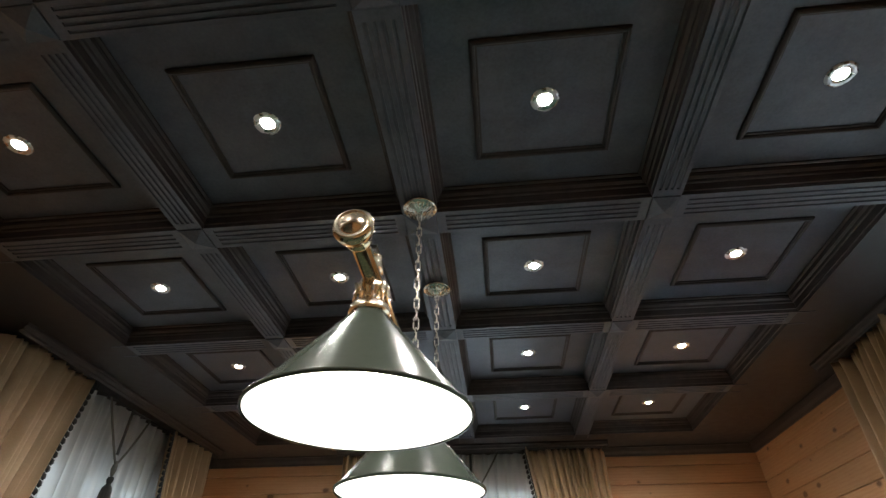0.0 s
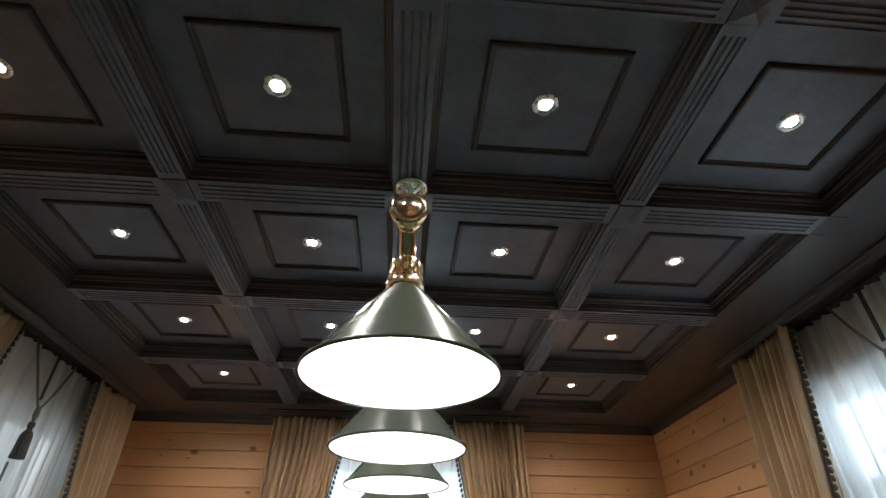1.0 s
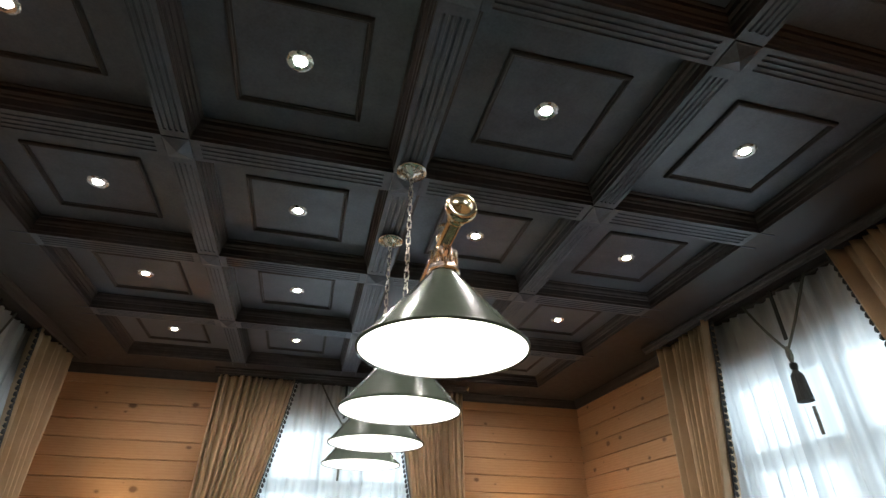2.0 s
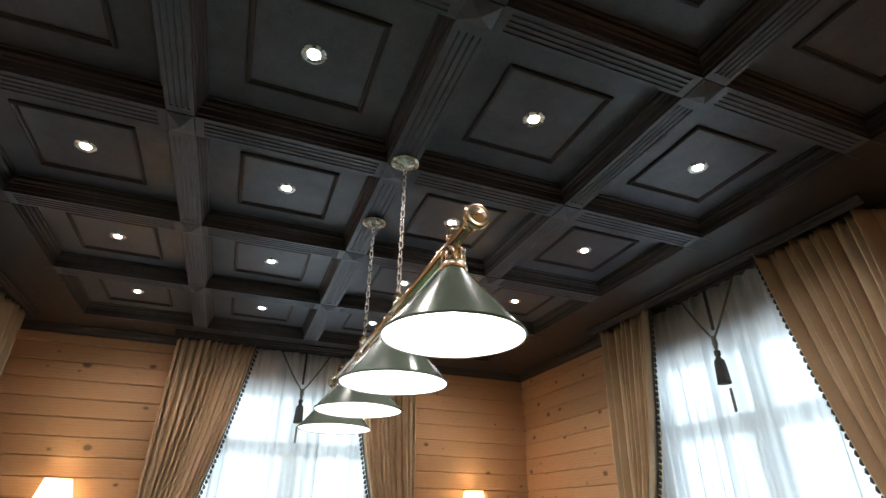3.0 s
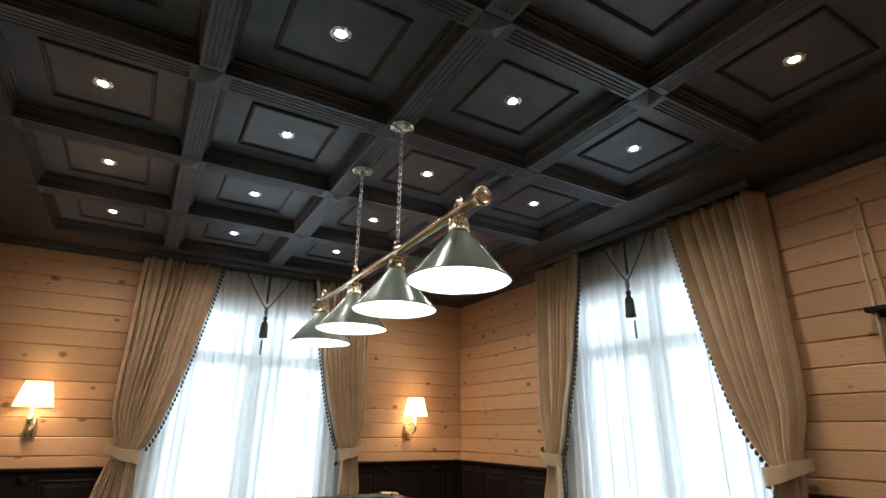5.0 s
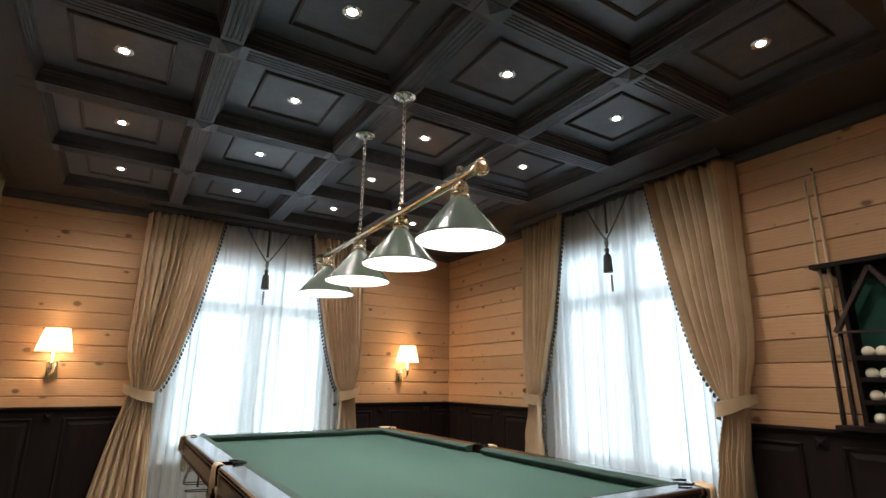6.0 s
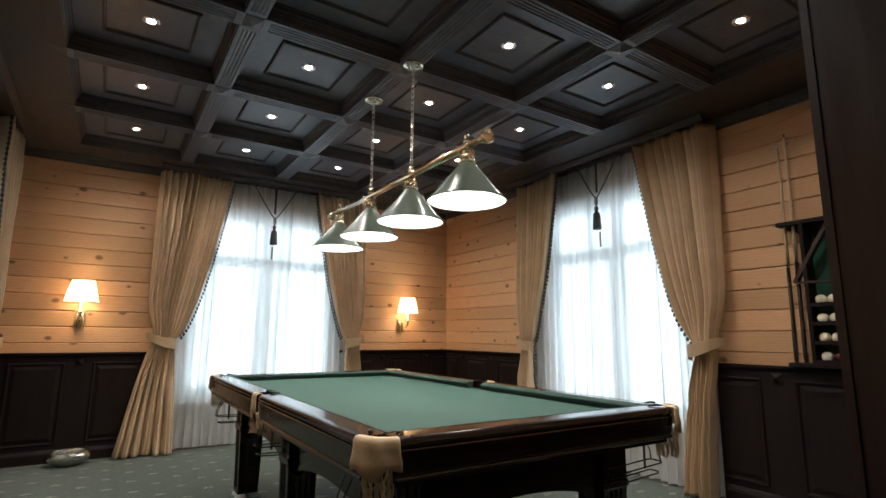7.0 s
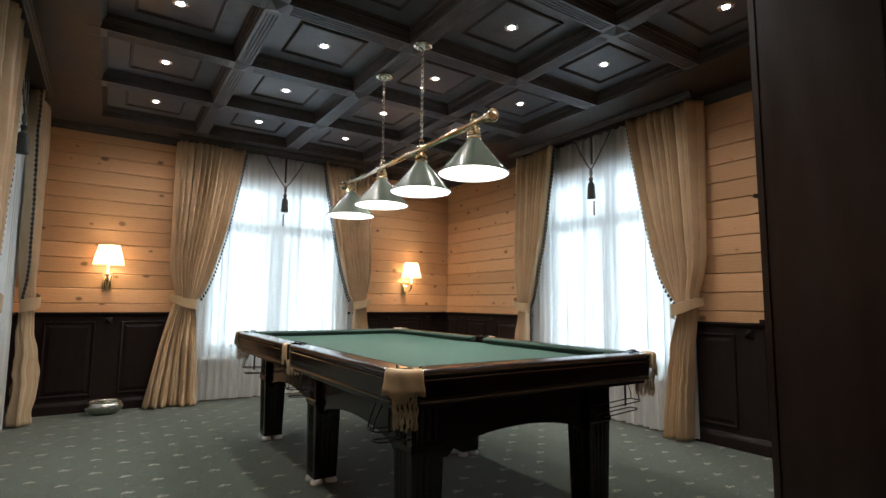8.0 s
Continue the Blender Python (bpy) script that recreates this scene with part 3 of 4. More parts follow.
def drape(side, hand, ob, ib, seed, out=1.155, sweep=0.435):
    rnd = random.Random(seed)
    root = thing("curtain", plan(side), "gold beige satin curtain held by a tieback, dark bobble fringe", "curtain", "tied back curtains")
    nu, nv = 260, 84

    def pleats(count, low, high):
        """Uneven pleats: where each begins along the cloth, and how far it stands out."""
        wide = [rnd.uniform(0.55, 1.55) for _ in range(count)]
        starts = [sum(wide[:k]) / sum(wide) for k in range(count + 1)]
        return starts, [rnd.uniform(low, high) for _ in range(count)]

    def pleat(u, starts, amps):
        u = min(max(u, 0.0), 0.99999)
        c = next(k for k in range(len(amps)) if u < starts[k + 1])
        w = (u - starts[c]) / (starts[c + 1] - starts[c])
        return amps[c] * math.sin(math.pi * (0.8 * w + 0.2 * w * w)) ** 0.9, w

    many, few = pleats(13, 0.45, 1.20), pleats(6, 0.55, 1.35)
    loops = []
    zs = [0.012 + (TOP_Z - 0.012) * k / nv for k in range(nv + 1)]
    edge = []
    for z in zs:
        o, i = curtain_edges(z, ob, ib, out, sweep)
        above = max(0.0, (z - TIE_Z) / (TOP_Z - TIE_Z))
        below = max(0.0, (TIE_Z - z) / TIE_Z)
        near = math.exp(-((z - TIE_Z) / 0.16) ** 2)
        flare = min(1.0, below * 2.2)
        depth = (0.098 - 0.008 * above) * (1 - 0.35 * near)
        row = []
        for k in range(nu + 1):
            u = k / nu
            x0 = o + (i - o) * u
            drift = math.sin(math.pi * u) * (0.05 * noise.noise((u * 3.0 + seed, z * 0.8, 5.3)) + 0.012 * math.sin(3.1 * z + seed))
            fine_fold, w = pleat(u + drift, *many)
            wide_fold, _ = pleat(u + 1.6 * drift, *few)
            d = 0.106 + depth * fine_fold * (1 - 0.75 * flare) + 0.105 * flare * wide_fold
            d += 0.012 * noise.noise((x0 * 6 + seed, z * 1.4, 3.1)) * (1 + 1.5 * below) + 0.004 * noise.noise((x0 * 17 + seed, z * 5, 1.7))
            d += 0.034 * flare * noise.noise((x0 * 8 + z * 3 + seed, z * 6.5, 7.7))
            d += 0.055 * near * math.sin(math.pi * u) + 0.02 * below * math.sin(math.pi * u)
            d -= 0.08 * above * math.exp(-(u / 0.05) ** 2)
            d += 0.080 * (1 - 0.5 * near) * math.exp(-((1 - u) / 0.035) ** 2)
            # gathered heading
            head = max(0.0, (z - TOP_Z + 0.09) / 0.09)
            d += 0.006 * head * math.sin(2 * math.pi * u * 34)
            x = x0 + (i - o) * 0.016 * (1 - flare) * math.sin(math.pi * w) ** 2
            if u == 1.0:
                edge.append((hand * x, -d, z))
            row.append((hand * x, -max(d, 0.03), z))
        loops.append(row)
    bm = bmesh.new()
    rings(bm, loops, closed=False)
    ob_cloth = part("drape", bm, DRAPE, root, smooth=True)
    sol = ob_cloth.modifiers.new("cloth", "SOLIDIFY")
    sol.thickness = 0.0025
    # tieback band
    bm = bmesh.new()
    loops = []
    n = 60
    for k in range(n + 1):
        t = k / n
        ang = math.pi * (1.15 * t - 0.10)
        x = out - 0.160 - 0.112 * math.cos(ang)
        d = 0.165 + 0.094 * math.sin(ang)
        tail = max(0.0, (t - 0.80) / 0.20)
        x += 0.036 * tail
        d -= 0.02 * tail
        mid = 1.020 + 0.095 * t ** 1.4
        tall = 0.056 - 0.020 * t - 0.006 * tail
        wob = 0.004 * math.sin(9 * t)
        sag = [(mid - tall + wob, 0.0), (mid - tall * 0.92 + wob, 0.002), (mid + tall * 0.92 + wob, 0.004), (mid + tall + wob, 0.002)]
        loops.append([(hand * x, -(d + o2), z) for z, o2 in sag] + [(hand * x, -(d + o2 - 0.004), z) for z, o2 in sag[::-1]])
    rings(bm, loops, cap_a=True, cap_b=True)
    part("tieback", bm, TIE, root)
    # bobble fringe down the inner edge
    bm = bmesh.new()
    tube(bm, [(x - hand * 0.004, y - 0.003, z) for x, y, z in edge if z > (0.1 if side == "east" else TIE_Z)], 0.006, 6)
    run, want = 0.0, 0.0
    for a, b in zip(edge[::-1], edge[::-1][1:]):
        a, b = Vector(a), Vector(b)
        seg = (b - a).length
        while want < run + seg:
            p = a.lerp(b, (want - run) / seg)
            if p.z > (0.45 if side == "east" else TIE_Z + 0.03):
                lean = hand * -0.016
                tube(bm, [p, p + Vector((lean, -0.004, -0.008)), p + Vector((lean * 1.2, -0.004, -0.014)), p + Vector((lean * 1.3, -0.004, -0.032)), p + Vector((lean * 1.3, -0.004, -0.042))], [0.002, 0.003, 0.0105, 0.0130, 0.004], 6)
            want += 0.040
        run += seg
    part("fringe", bm, FRINGE, root, "dark grey bobble fringe", smooth=True)
    return root


def sheer(side, seed):
    rnd = random.Random(seed)
    root = thing("sheer_curtain", plan(side), "white translucent voile sheer hanging to the floor", "sheer curtain", "sheers")
    nu, nv = 640, 20
    k1 = [rnd.uniform(0, 6.28) for _ in range(5)]
    loops = []
    for k in range(nv + 1):
        z = 0.02 + (TOP_Z - 0.02) * k / nv
        row = []
        drop = 1 - z / TOP_Z
        for i in range(nu + 1):
            x = -0.98 + 1.96 * i / nu
            turn = 74 * x + 2.2 * math.sin(5.3 * x + k1[0]) + 0.5 * drop
            w = math.sin(turn) + 0.6 * math.sin(33 * x + k1[1] + 1.6 * math.sin(3.1 * x + k1[2]))
            d = 0.072 + (0.013 + 0.010 * drop) * w + 0.012 * math.sin(2.7 * x + k1[3])
            d += 0.007 * max(0.0, 1 - 3.2 * drop) * math.sin(148 * x + 3 * math.sin(6 * x + k1[1]))
            over = 0.007 + 0.007 * math.sin(7.3 * x + k1[4])
            row.append((x + over * math.cos(turn), -d, z))
        loops.append(row)
    bm = bmesh.new()
    rings(bm, loops, closed=False)
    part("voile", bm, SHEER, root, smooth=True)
    return root


def tassel(side):
    root = thing("rope_tassel", plan(side), "dark yarn tassel on a grey V-shaped rope before the sheer", "tassel", "window tassels")
    d = -0.155
    knot = (0.0, d, 2.410)
    for s in (-1, 1):
        bm = bmesh.new()
        tube(bm, arc((s * 0.235, d + 0.03, TOP_Z), (s * 0.10, d + 0.005, 2.535), knot, 14), 0.0075, 8)
        part("rope", bm, ROPE, root, smooth=True)
    bm = bmesh.new()
    box(bm, -0.011, 0.011, d + 0.012, d + 0.018, 2.475, TOP_Z)
    part("strap", bm, TASSEL, root)
    bm = bmesh.new()
    lathe(bm, [(0.004, 2.335), (0.010, 2.345), (0.018, 2.380), (0.016, 2.410), (0.008, 2.430), (0.003, 2.435)], 14, Matrix.Translation((0, d, 0)))
    part("knot", bm, ROPE, root, smooth=True)
    bm = bmesh.new()
    loops = []
    for z, r in ((2.340, 0.006), (2.335, 0.018), (2.320, 0.021), (2.305, 0.018), (2.297, 0.014), (2.290, 0.016), (2.270, 0.029), (2.245, 0.033), (2.185, 0.036), (2.125, 0.040), (2.123, 0.020)):
        loops.append([((r + (0.0018 * (k % 2) if z < 2.275 else 0)) * math.cos(math.pi * k / 18), d + (r + (0.0018 * (k % 2) if z < 2.275 else 0)) * math.sin(math.pi * k / 18), z) for k in range(36)])
    rings(bm, loops, cap_a=True, cap_b=True)
    part("skirt", bm, TASSEL, root)
    # narrow grey strip a little below the skirt
    bm = bmesh.new()
    box(bm, -0.009, 0.009, d + 0.035, d + 0.040, 1.96, 2.105)
    part("strip_below_tassel", bm, ROPE, root)
    return root


SHAPES = {"north": ((1.32, 0.83), (1.16, 0.86)), "east": ((1.14, 0.80), (0.94, 0.76)), "west": ((1.12, 0.90), (1.10, 0.92))}
for k, side in enumerate(WINDOWS):
    window(side, k + 1)
    sheer(side, 40 + k)
    (lo, li), (ro, ri) = SHAPES[side]
    drape(side, -1, lo, li, 11 + 2 * k, sweep=0.405 if side == "west" else 0.435)
    drape(side, 1, ro, ri, 12 + 2 * k, out=1.10 if side == "east" else 1.155)
    tassel(side)
    # pelmet moulding that hides the rail
    bm = bmesh.new()
    prof = [(0.255, SOFFIT), (0.255, SOFFIT - 0.014), (0.245, SOFFIT - 0.018), (0.238, SOFFIT - 0.034), (0.226, SOFFIT - 0.040), (0.222, SOFFIT - 0.052), (0.214, SOFFIT - 0.052), (0.214, SOFFIT)]
    rings(bm, [[(x, -d, z) for d, z in prof] for x in (-1.16, 1.105 if side == "east" else 1.16)], cap_a=True, cap_b=True)
    pel = link("trim_pelmet", bm, MOULDING)
    pel.matrix_basis = plan(side)
    tagged(pel, "dark wood pelmet strip above the curtains", "pelmet", kind="structure")

# plain bright distance outside the windows
for side in WINDOWS:
    bm = bmesh.new()
    box(bm, -6, 6, 3.0, 3.02, -2, 6)
    ob = link("backdrop", bm, YARDGLOW if side == "west" else SKYGLOW)
    ob.matrix_basis = plan(side)
    tagged(ob, "pale overcast sky outside", "sky", kind="structure")

# ---- downlights ----


def downlight(m):
    root = thing("downlight", m, "small round recessed ceiling downlight, lit", "downlight", "ceiling downlights")
    bm = bmesh.new()
    lathe(bm, [(0.022, -0.0005), (0.029, -0.006), (0.040, -0.007), (0.047, -0.004), (0.048, -0.0005)], 28, cap=False)
    part("trim_ring", bm, NICKEL, root, "satin nickel ring", smooth=True)
    bm = bmesh.new()
    lathe(bm, [(0.021, -0.001), (0.021, -0.004), (0.017, -0.007), (0.008, -0.008)], 24)
    part("lens", bm, SPOT, root, smooth=True)
    return root


first = downlight(pose(COLS[0], ROWS_Y[0], PANEL))
for cx in COLS:
    for cy in ROWS_Y:
        if (cx, cy) != (COLS[0], ROWS_Y[0]):
            copy_thing(first, pose(cx, cy, PANEL))

# ---- billiard lamp ----
lampset = thing("billiard_lamp", pose(LAMP_X, (LAMP_YS[1] + LAMP_YS[2]) / 2, 0), "polished brass bar lamp with four lit olive green shades", "pendant lamp")
MID = (LAMP_YS[1] + LAMP_YS[2]) / 2
NEAR, FAR = 0.905 - MID, 2.895 - MID
bm = bmesh.new()
lathe(bm, [(0.019, NEAR), (0.019, FAR)], 24, pose(0, 0, BAR_Z, -90, 0, 0))
part("bar", bm, BRASS, lampset, smooth=True)
for y, s in ((NEAR, -1), (FAR, 1)):
    bm = bmesh.new()
    prof = [(0.019, -0.004), (0.025, 0.0), (0.025, 0.008), (0.021, 0.012), (0.030, 0.020), (0.037, 0.032), (0.040, 0.045), (0.039, 0.052), (0.035, 0.057), (0.030, 0.058), (0.027, 0.055), (0.020, 0.060), (0.012, 0.064), (0.005, 0.066)]
    lathe(bm, prof, 24, pose(0, y, BAR_Z, -90 * s, 0, 0))
    part("knob", bm, BRASS, lampset, smooth=True)


def shade(y):
    neck, rim, r0, r1 = 2.010, 1.806, 0.037, 0.201
    at = Matrix.Translation((0, y, 0))
    bm = bmesh.new()
    lathe(bm, [(0.020, BAR_Z - 0.016), (0.030, BAR_Z - 0.022), (0.030, BAR_Z - 0.040), (0.024, BAR_Z - 0.044), (0.026, neck + 0.024), (0.040, neck + 0.018), (0.043, neck + 0.006), (0.043, neck), (0.038, neck - 0.006)], 24, at)
    cup = part("gallery", bm, BRASS, lampset, smooth=True)
    for k in range(10):
        a = 2 * math.pi * k / 10
        bm = bmesh.new()
        tube(bm, [(0.034 * math.cos(a), y + 0.034 * math.sin(a), BAR_Z - 0.024), (0.034 * math.cos(a), y + 0.034 * math.sin(a), neck + 0.016)], 0.0042, 6)
        part("rod", bm, BRASS, cup, smooth=True)
    bm = bmesh.new()
    top = [(0.020, BAR_Z + 0.012), (0.020, BAR_Z + 0.030), (0.016, BAR_Z + 0.033), (0.016, BAR_Z + 0.052), (0.018, BAR_Z + 0.056), (0.012, BAR_Z + 0.062), (0.004, BAR_Z + 0.066)]
    lathe(bm, top, 18, at)
    part("finial", bm, BRASS, lampset, smooth=True)
    bm = bmesh.new()
    lathe(bm, [(r0, neck), (r0 + 0.004, neck - 0.008), (r1 - 0.002, rim + 0.004), (r1, rim), (r1 - 0.003, rim)], 64, at, cap=False)
    sh = part("shade", bm, GREENSHADE, lampset, "olive green enamelled metal cone", smooth=True)
    bm = bmesh.new()
    lathe(bm, [(r1 - 0.0035, rim + 0.0005), (r1 - 0.006, rim + 0.004), (r0 + 0.002, neck - 0.010), (0.004, neck - 0.010)], 64, at, cap=False)
    part("lining", bm, WHITEENAMEL, sh, "white enamel lining", smooth=True)
    bm = bmesh.new()
    lathe(bm, [(r1 - 0.002, rim - 0.002), (r1 + 0.001, rim - 0.002), (r1 + 0.002, rim + 0.003), (r1 + 0.001, rim + 0.006), (r1 - 0.002, rim + 0.005)], 64, at, cap=False)
    part("rim_band", bm, GREENSHADE, sh, smooth=True)
    bm = bmesh.new()
    lathe(bm, [(0.014, neck - 0.012), (0.016, neck - 0.045), (0.030, neck - 0.075), (0.034, neck - 0.10), (0.026, neck - 0.125), (0.008, neck - 0.135)], 20, at)
    bulb = part("bulb", bm, BULB, sh, "lit opal bulb", smooth=True)
    bulb.visible_shadow = False


for y in LAMP_YS:
    shade(y - MID)

LINK = bmesh.new()
tube(LINK, [(0.0085 * math.cos(a), 0, (0.014 if math.sin(a) > 0 else -0.014) + 0.0085 * math.sin(a)) for a in (2 * math.pi * (k + 0.5) / 14 for k in range(14))], 0.0023, 6, closed=True)
for y in (LAMP_YS[1] - MID, LAMP_YS[2] - MID):
    bm = bmesh.new()
    prof = [(0.064, SOFFIT - 0.008), (0.066, SOFFIT - 0.013), (0.062, SOFFIT - 0.018), (0.048, SOFFIT - 0.020), (0.040, SOFFIT - 0.026), (0.022, SOFFIT - 0.031), (0.013, SOFFIT - 0.040), (0.005, SOFFIT - 0.044)]
    lathe(bm, [(0.060, SOFFIT - 0.002)] + prof, 32, Matrix.Translation((0, y, 0)))
    rose = part("ceiling_rose", bm, ROSE, lampset, "fluted brass ceiling rose", smooth=True)
    for k in range(16):
        a = 2 * math.pi * k / 16
        bm = bmesh.new()
        tube(bm, [(0.024 * math.cos(a), y + 0.024 * math.sin(a), SOFFIT - 0.031), (0.050 * math.cos(a), y + 0.050 * math.sin(a), SOFFIT - 0.020)], [0.003, 0.005], 5)
        part("flute", bm, ROSE, rose, smooth=True)
    z, k = SOFFIT - 0.050, 0
    me = bpy.data.meshes.new("chain_link")
    tmp = LINK.copy()
    bmesh.ops.recalc_face_normals(tmp, faces=tmp.faces)
    tmp.to_mesh(me)
    tmp.free()
    me.materials.append(CHAIN)
    chain = new("chain")
    chain.parent = lampset
    while z > BAR_Z + 0.060:
        ob = new("chain_link", me)
        ob.parent = chain
        ob.matrix_basis = pose(0, y, z, 0, 0, 90 * (k % 2) + 20)
        z -= 0.0385
        k += 1
LINK.free()

# ---- billiard table ----
table = thing("billiard_table", pose(TABLE_X, TABLE_Y, 0), "dark mahogany billiard table with green cloth and tan leather pockets", "billiard table")
BED = TABLE_H - 0.042
TW, TL = TABLE_W, TABLE_L
RAIL = [(0.060, 0.672), (0.034, 0.672), (0.032, 0.690), (0.014, 0.692), (0.008, 0.696), (0.006, 0.702), (0.009, 0.708), (0.012, 0.711), (0.010, 0.716), (0.006, 0.745),
        (0.003, 0.770), (0.001, 0.786), (0.003, 0.790), (0.009, 0.793), (0.009, 0.797), (0.004, 0.800), (0.002, 0.807), (0.004, 0.816), (0.010, 0.823), (0.020, TABLE_H - 0.001),
        (0.030, TABLE_H), (0.105, TABLE_H), (0.108, 0.80), (0.108, 0.70)]
NOSE = [(0.105, TABLE_H + 0.001), (0.128, TABLE_H - 0.001), (0.150, TABLE_H - 0.008), (0.153, TABLE_H - 0.014), (0.140, BED + 0.006), (0.125, BED + 0.001), (0.105, BED + 0.001)]
CORNER, SIDE = 0.088, 0.060


def rail_run(name, prof, mat, edge, a, b, cut_a=0.0, cut_b=0.0):
    """A straight run of rail: edge is 'w', 'e', 's' or 'n', from a to b along it; the cuts slant the inner ends."""
    def put(s, d, z):
        return {"w": (-TW + d, s, z), "e": (TW - d, s, z), "s": (s, -TL + d, z), "n": (s, TL - d, z)}[edge]
    d0 = prof[0][0]
    bm = bmesh.new()
    rings(bm, [[put(a + cut_a * max(0, d - d0), d, z) for d, z in prof], [put(b - cut_b * max(0, d - d0), d, z) for d, z in prof]], cap_a=True, cap_b=True)
    return part(name, bm, mat, table)


for edge in "we":
    for a, b, ca, cb in ((-TL + CORNER, -SIDE, 1.0, 0.25), (SIDE, TL - CORNER, 0.25, 1.0)):
        rail_run("rail", RAIL, MAHOGANY, edge, a, b)
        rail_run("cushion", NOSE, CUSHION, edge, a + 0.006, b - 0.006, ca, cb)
for edge in "sn":
    rail_run("rail", RAIL, MAHOGANY, edge, -TW + CORNER, TW - CORNER)
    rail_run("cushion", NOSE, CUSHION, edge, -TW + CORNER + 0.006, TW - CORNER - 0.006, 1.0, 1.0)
bm = bmesh.new()
c = 0.10
loop = [(-TW + 0.10 + c, -TL + 0.10), (TW - 0.10 - c, -TL + 0.10), (TW - 0.10, -TL + 0.10 + c), (TW - 0.10, TL - 0.10 - c), (TW - 0.10 - c, TL - 0.10), (-TW + 0.10 + c, TL - 0.10), (-TW + 0.10, TL - 0.10 - c), (-TW + 0.10, -TL + 0.10 + c)]
rings(bm, [[(x, y, z) for x, y in loop] for z in (BED - 0.045, BED)], cap_a=True, cap_b=True)
part("playing_cloth", bm, BAIZE, table, "green woollen cloth")


def leather_pocket(x, y, way, reach, corner):
    """A leather cup over the rail's edge with a corded net below; way is the outward direction in degrees."""
    m = Matrix.Translation((x, y, 0)) @ Matrix.Rotation(radians(way), 4, "Z")
    bm = bmesh.new()
    n = 32
    # how far the skin stands off its base line, its height and its width, from the top inwards to the hem
    prof = [(-0.040, TABLE_H - 0.004, 0.92), (-0.030, TABLE_H + 0.003, 0.94), (-0.012, TABLE_H + 0.006, 0.96), (0.002, TABLE_H + 0.003, 0.97), (0.009, TABLE_H - 0.010, 0.97),
            (0.010, 0.798, 0.97), (0.010, 0.778, 1.00), (0.012, 0.758, 1.05)]
    half, stand, belly, turn = (0.073, 0.034, 0.030, 44) if corner else (0.034, 0.058, 0.006, 30)
    loops = []
    for k in range(n + 1):
        u = 2 * k / n - 1
        a = radians(turn * u)
        hem = 0.738 - 0.006 * math.cos(2 * math.pi * u) - 0.026 * math.exp(-((u + 0.08) / 0.5) ** 4)
        outer, inner = [], []
        for i, (d, z, w) in enumerate(prof + [(0.011, hem, 1.05)]):
            x, y = stand + belly * (1 - u * u) ** 0.8, half * u * w
            x += 0.002 * math.sin(7 * u + 40 * z)
            outer.append((x + d * math.cos(a), y + d * math.sin(a), z))
            inner.append((x + (d - 0.006) * math.cos(a), y + (d - 0.006) * math.sin(a), z - (0.006 if i < 4 else 0)))
        loops.append([tuple(m @ Vector(p)) for p in outer + inner[::-1]])
    rings(bm, loops, cap_a=True, cap_b=True)
    pocket = part("pocket", bm, LEATHER, table, "tan leather pocket", smooth=True)
    span = 112 if corner else 96
    for s in (-1, 1):
        bm = bmesh.new()
        a = radians(span * s)
        tip = Vector(((reach - 0.012) * math.cos(a), (reach - 0.012) * math.sin(a), TABLE_H + 0.006))
        tube(bm, [m @ tip, m @ (tip + Vector((-0.020, s * 0.004, 0.001))), m @ (tip + Vector((-0.050, s * 0.006, -0.002)))], [0.005, 0.005, 0.003], 8)
        part("pocket_iron", bm, WIRE, pocket, smooth=True)
    bm = bmesh.new()
    net_top, net_low, r_top, r_low, out = (0.735, 0.615, 0.047, 0.043, 0.014) if corner else (0.728, 0.655, 0.048, 0.042, 0.0)
    for k in range(14):
        for s in (-1, 1):
            pts = []
            for i in range(9):
                t = i / 8
                a = 2 * math.pi * (k / 14 + s * 0.085 * t)
                r = r_top + (r_low - r_top) * t + 0.003 * math.sin(math.pi * t * 3 + k)
                pts.append(m @ Vector((out + r * math.cos(a), r * math.sin(a), net_top + (net_low - net_top) * t - 0.006 * (k % 3) * t)))
            tube(bm, pts, 0.0038, 5)
    part("net", bm, NET, pocket, "cream corded net", smooth=True)


def ball_rest(sx, y):
    """Bent wire loops that reach out from the leg below a pocket, and the strap that holds them."""
    for w, z, tip in ((0.040, 0.560, TW - 0.015), (0.030, 0.515, TW - 0.030)):
        bm = bmesh.new()
        pts = [(sx * (LEG_X - 0.05), y + w, z - 0.012), (sx * (tip - 0.015), y + w, z), (sx * tip, y + w * 0.7, z + 0.003), (sx * tip, y - w * 0.7, z + 0.003), (sx * (tip - 0.015), y - w, z), (sx * (LEG_X - 0.05), y - w, z - 0.012)]
        tube(bm, pts, 0.0036, 6)
        part("ball_rest", bm, WIRE, table, "black bent wire", smooth=True)
    for s in (-1, 1):
        bm = bmesh.new()
        tube(bm, [(sx * (TW - 0.016), y + s * 0.026, 0.563), (sx * (TW - 0.022), y + s * 0.024, 0.60), (sx * (TW - 0.05), y + s * 0.03, 0.665)], 0.003, 6)
        part("ball_rest_tie", bm, WIRE, table, smooth=True)
    bm = bmesh.new()
    box(bm, sx * (TW - 0.10) - 0.006, sx * (TW - 0.10) + 0.006, y - 0.002, y + 0.002, 0.535, 0.69)
    part("strap", bm, REDWOOD, table, "thin brown leather strap")


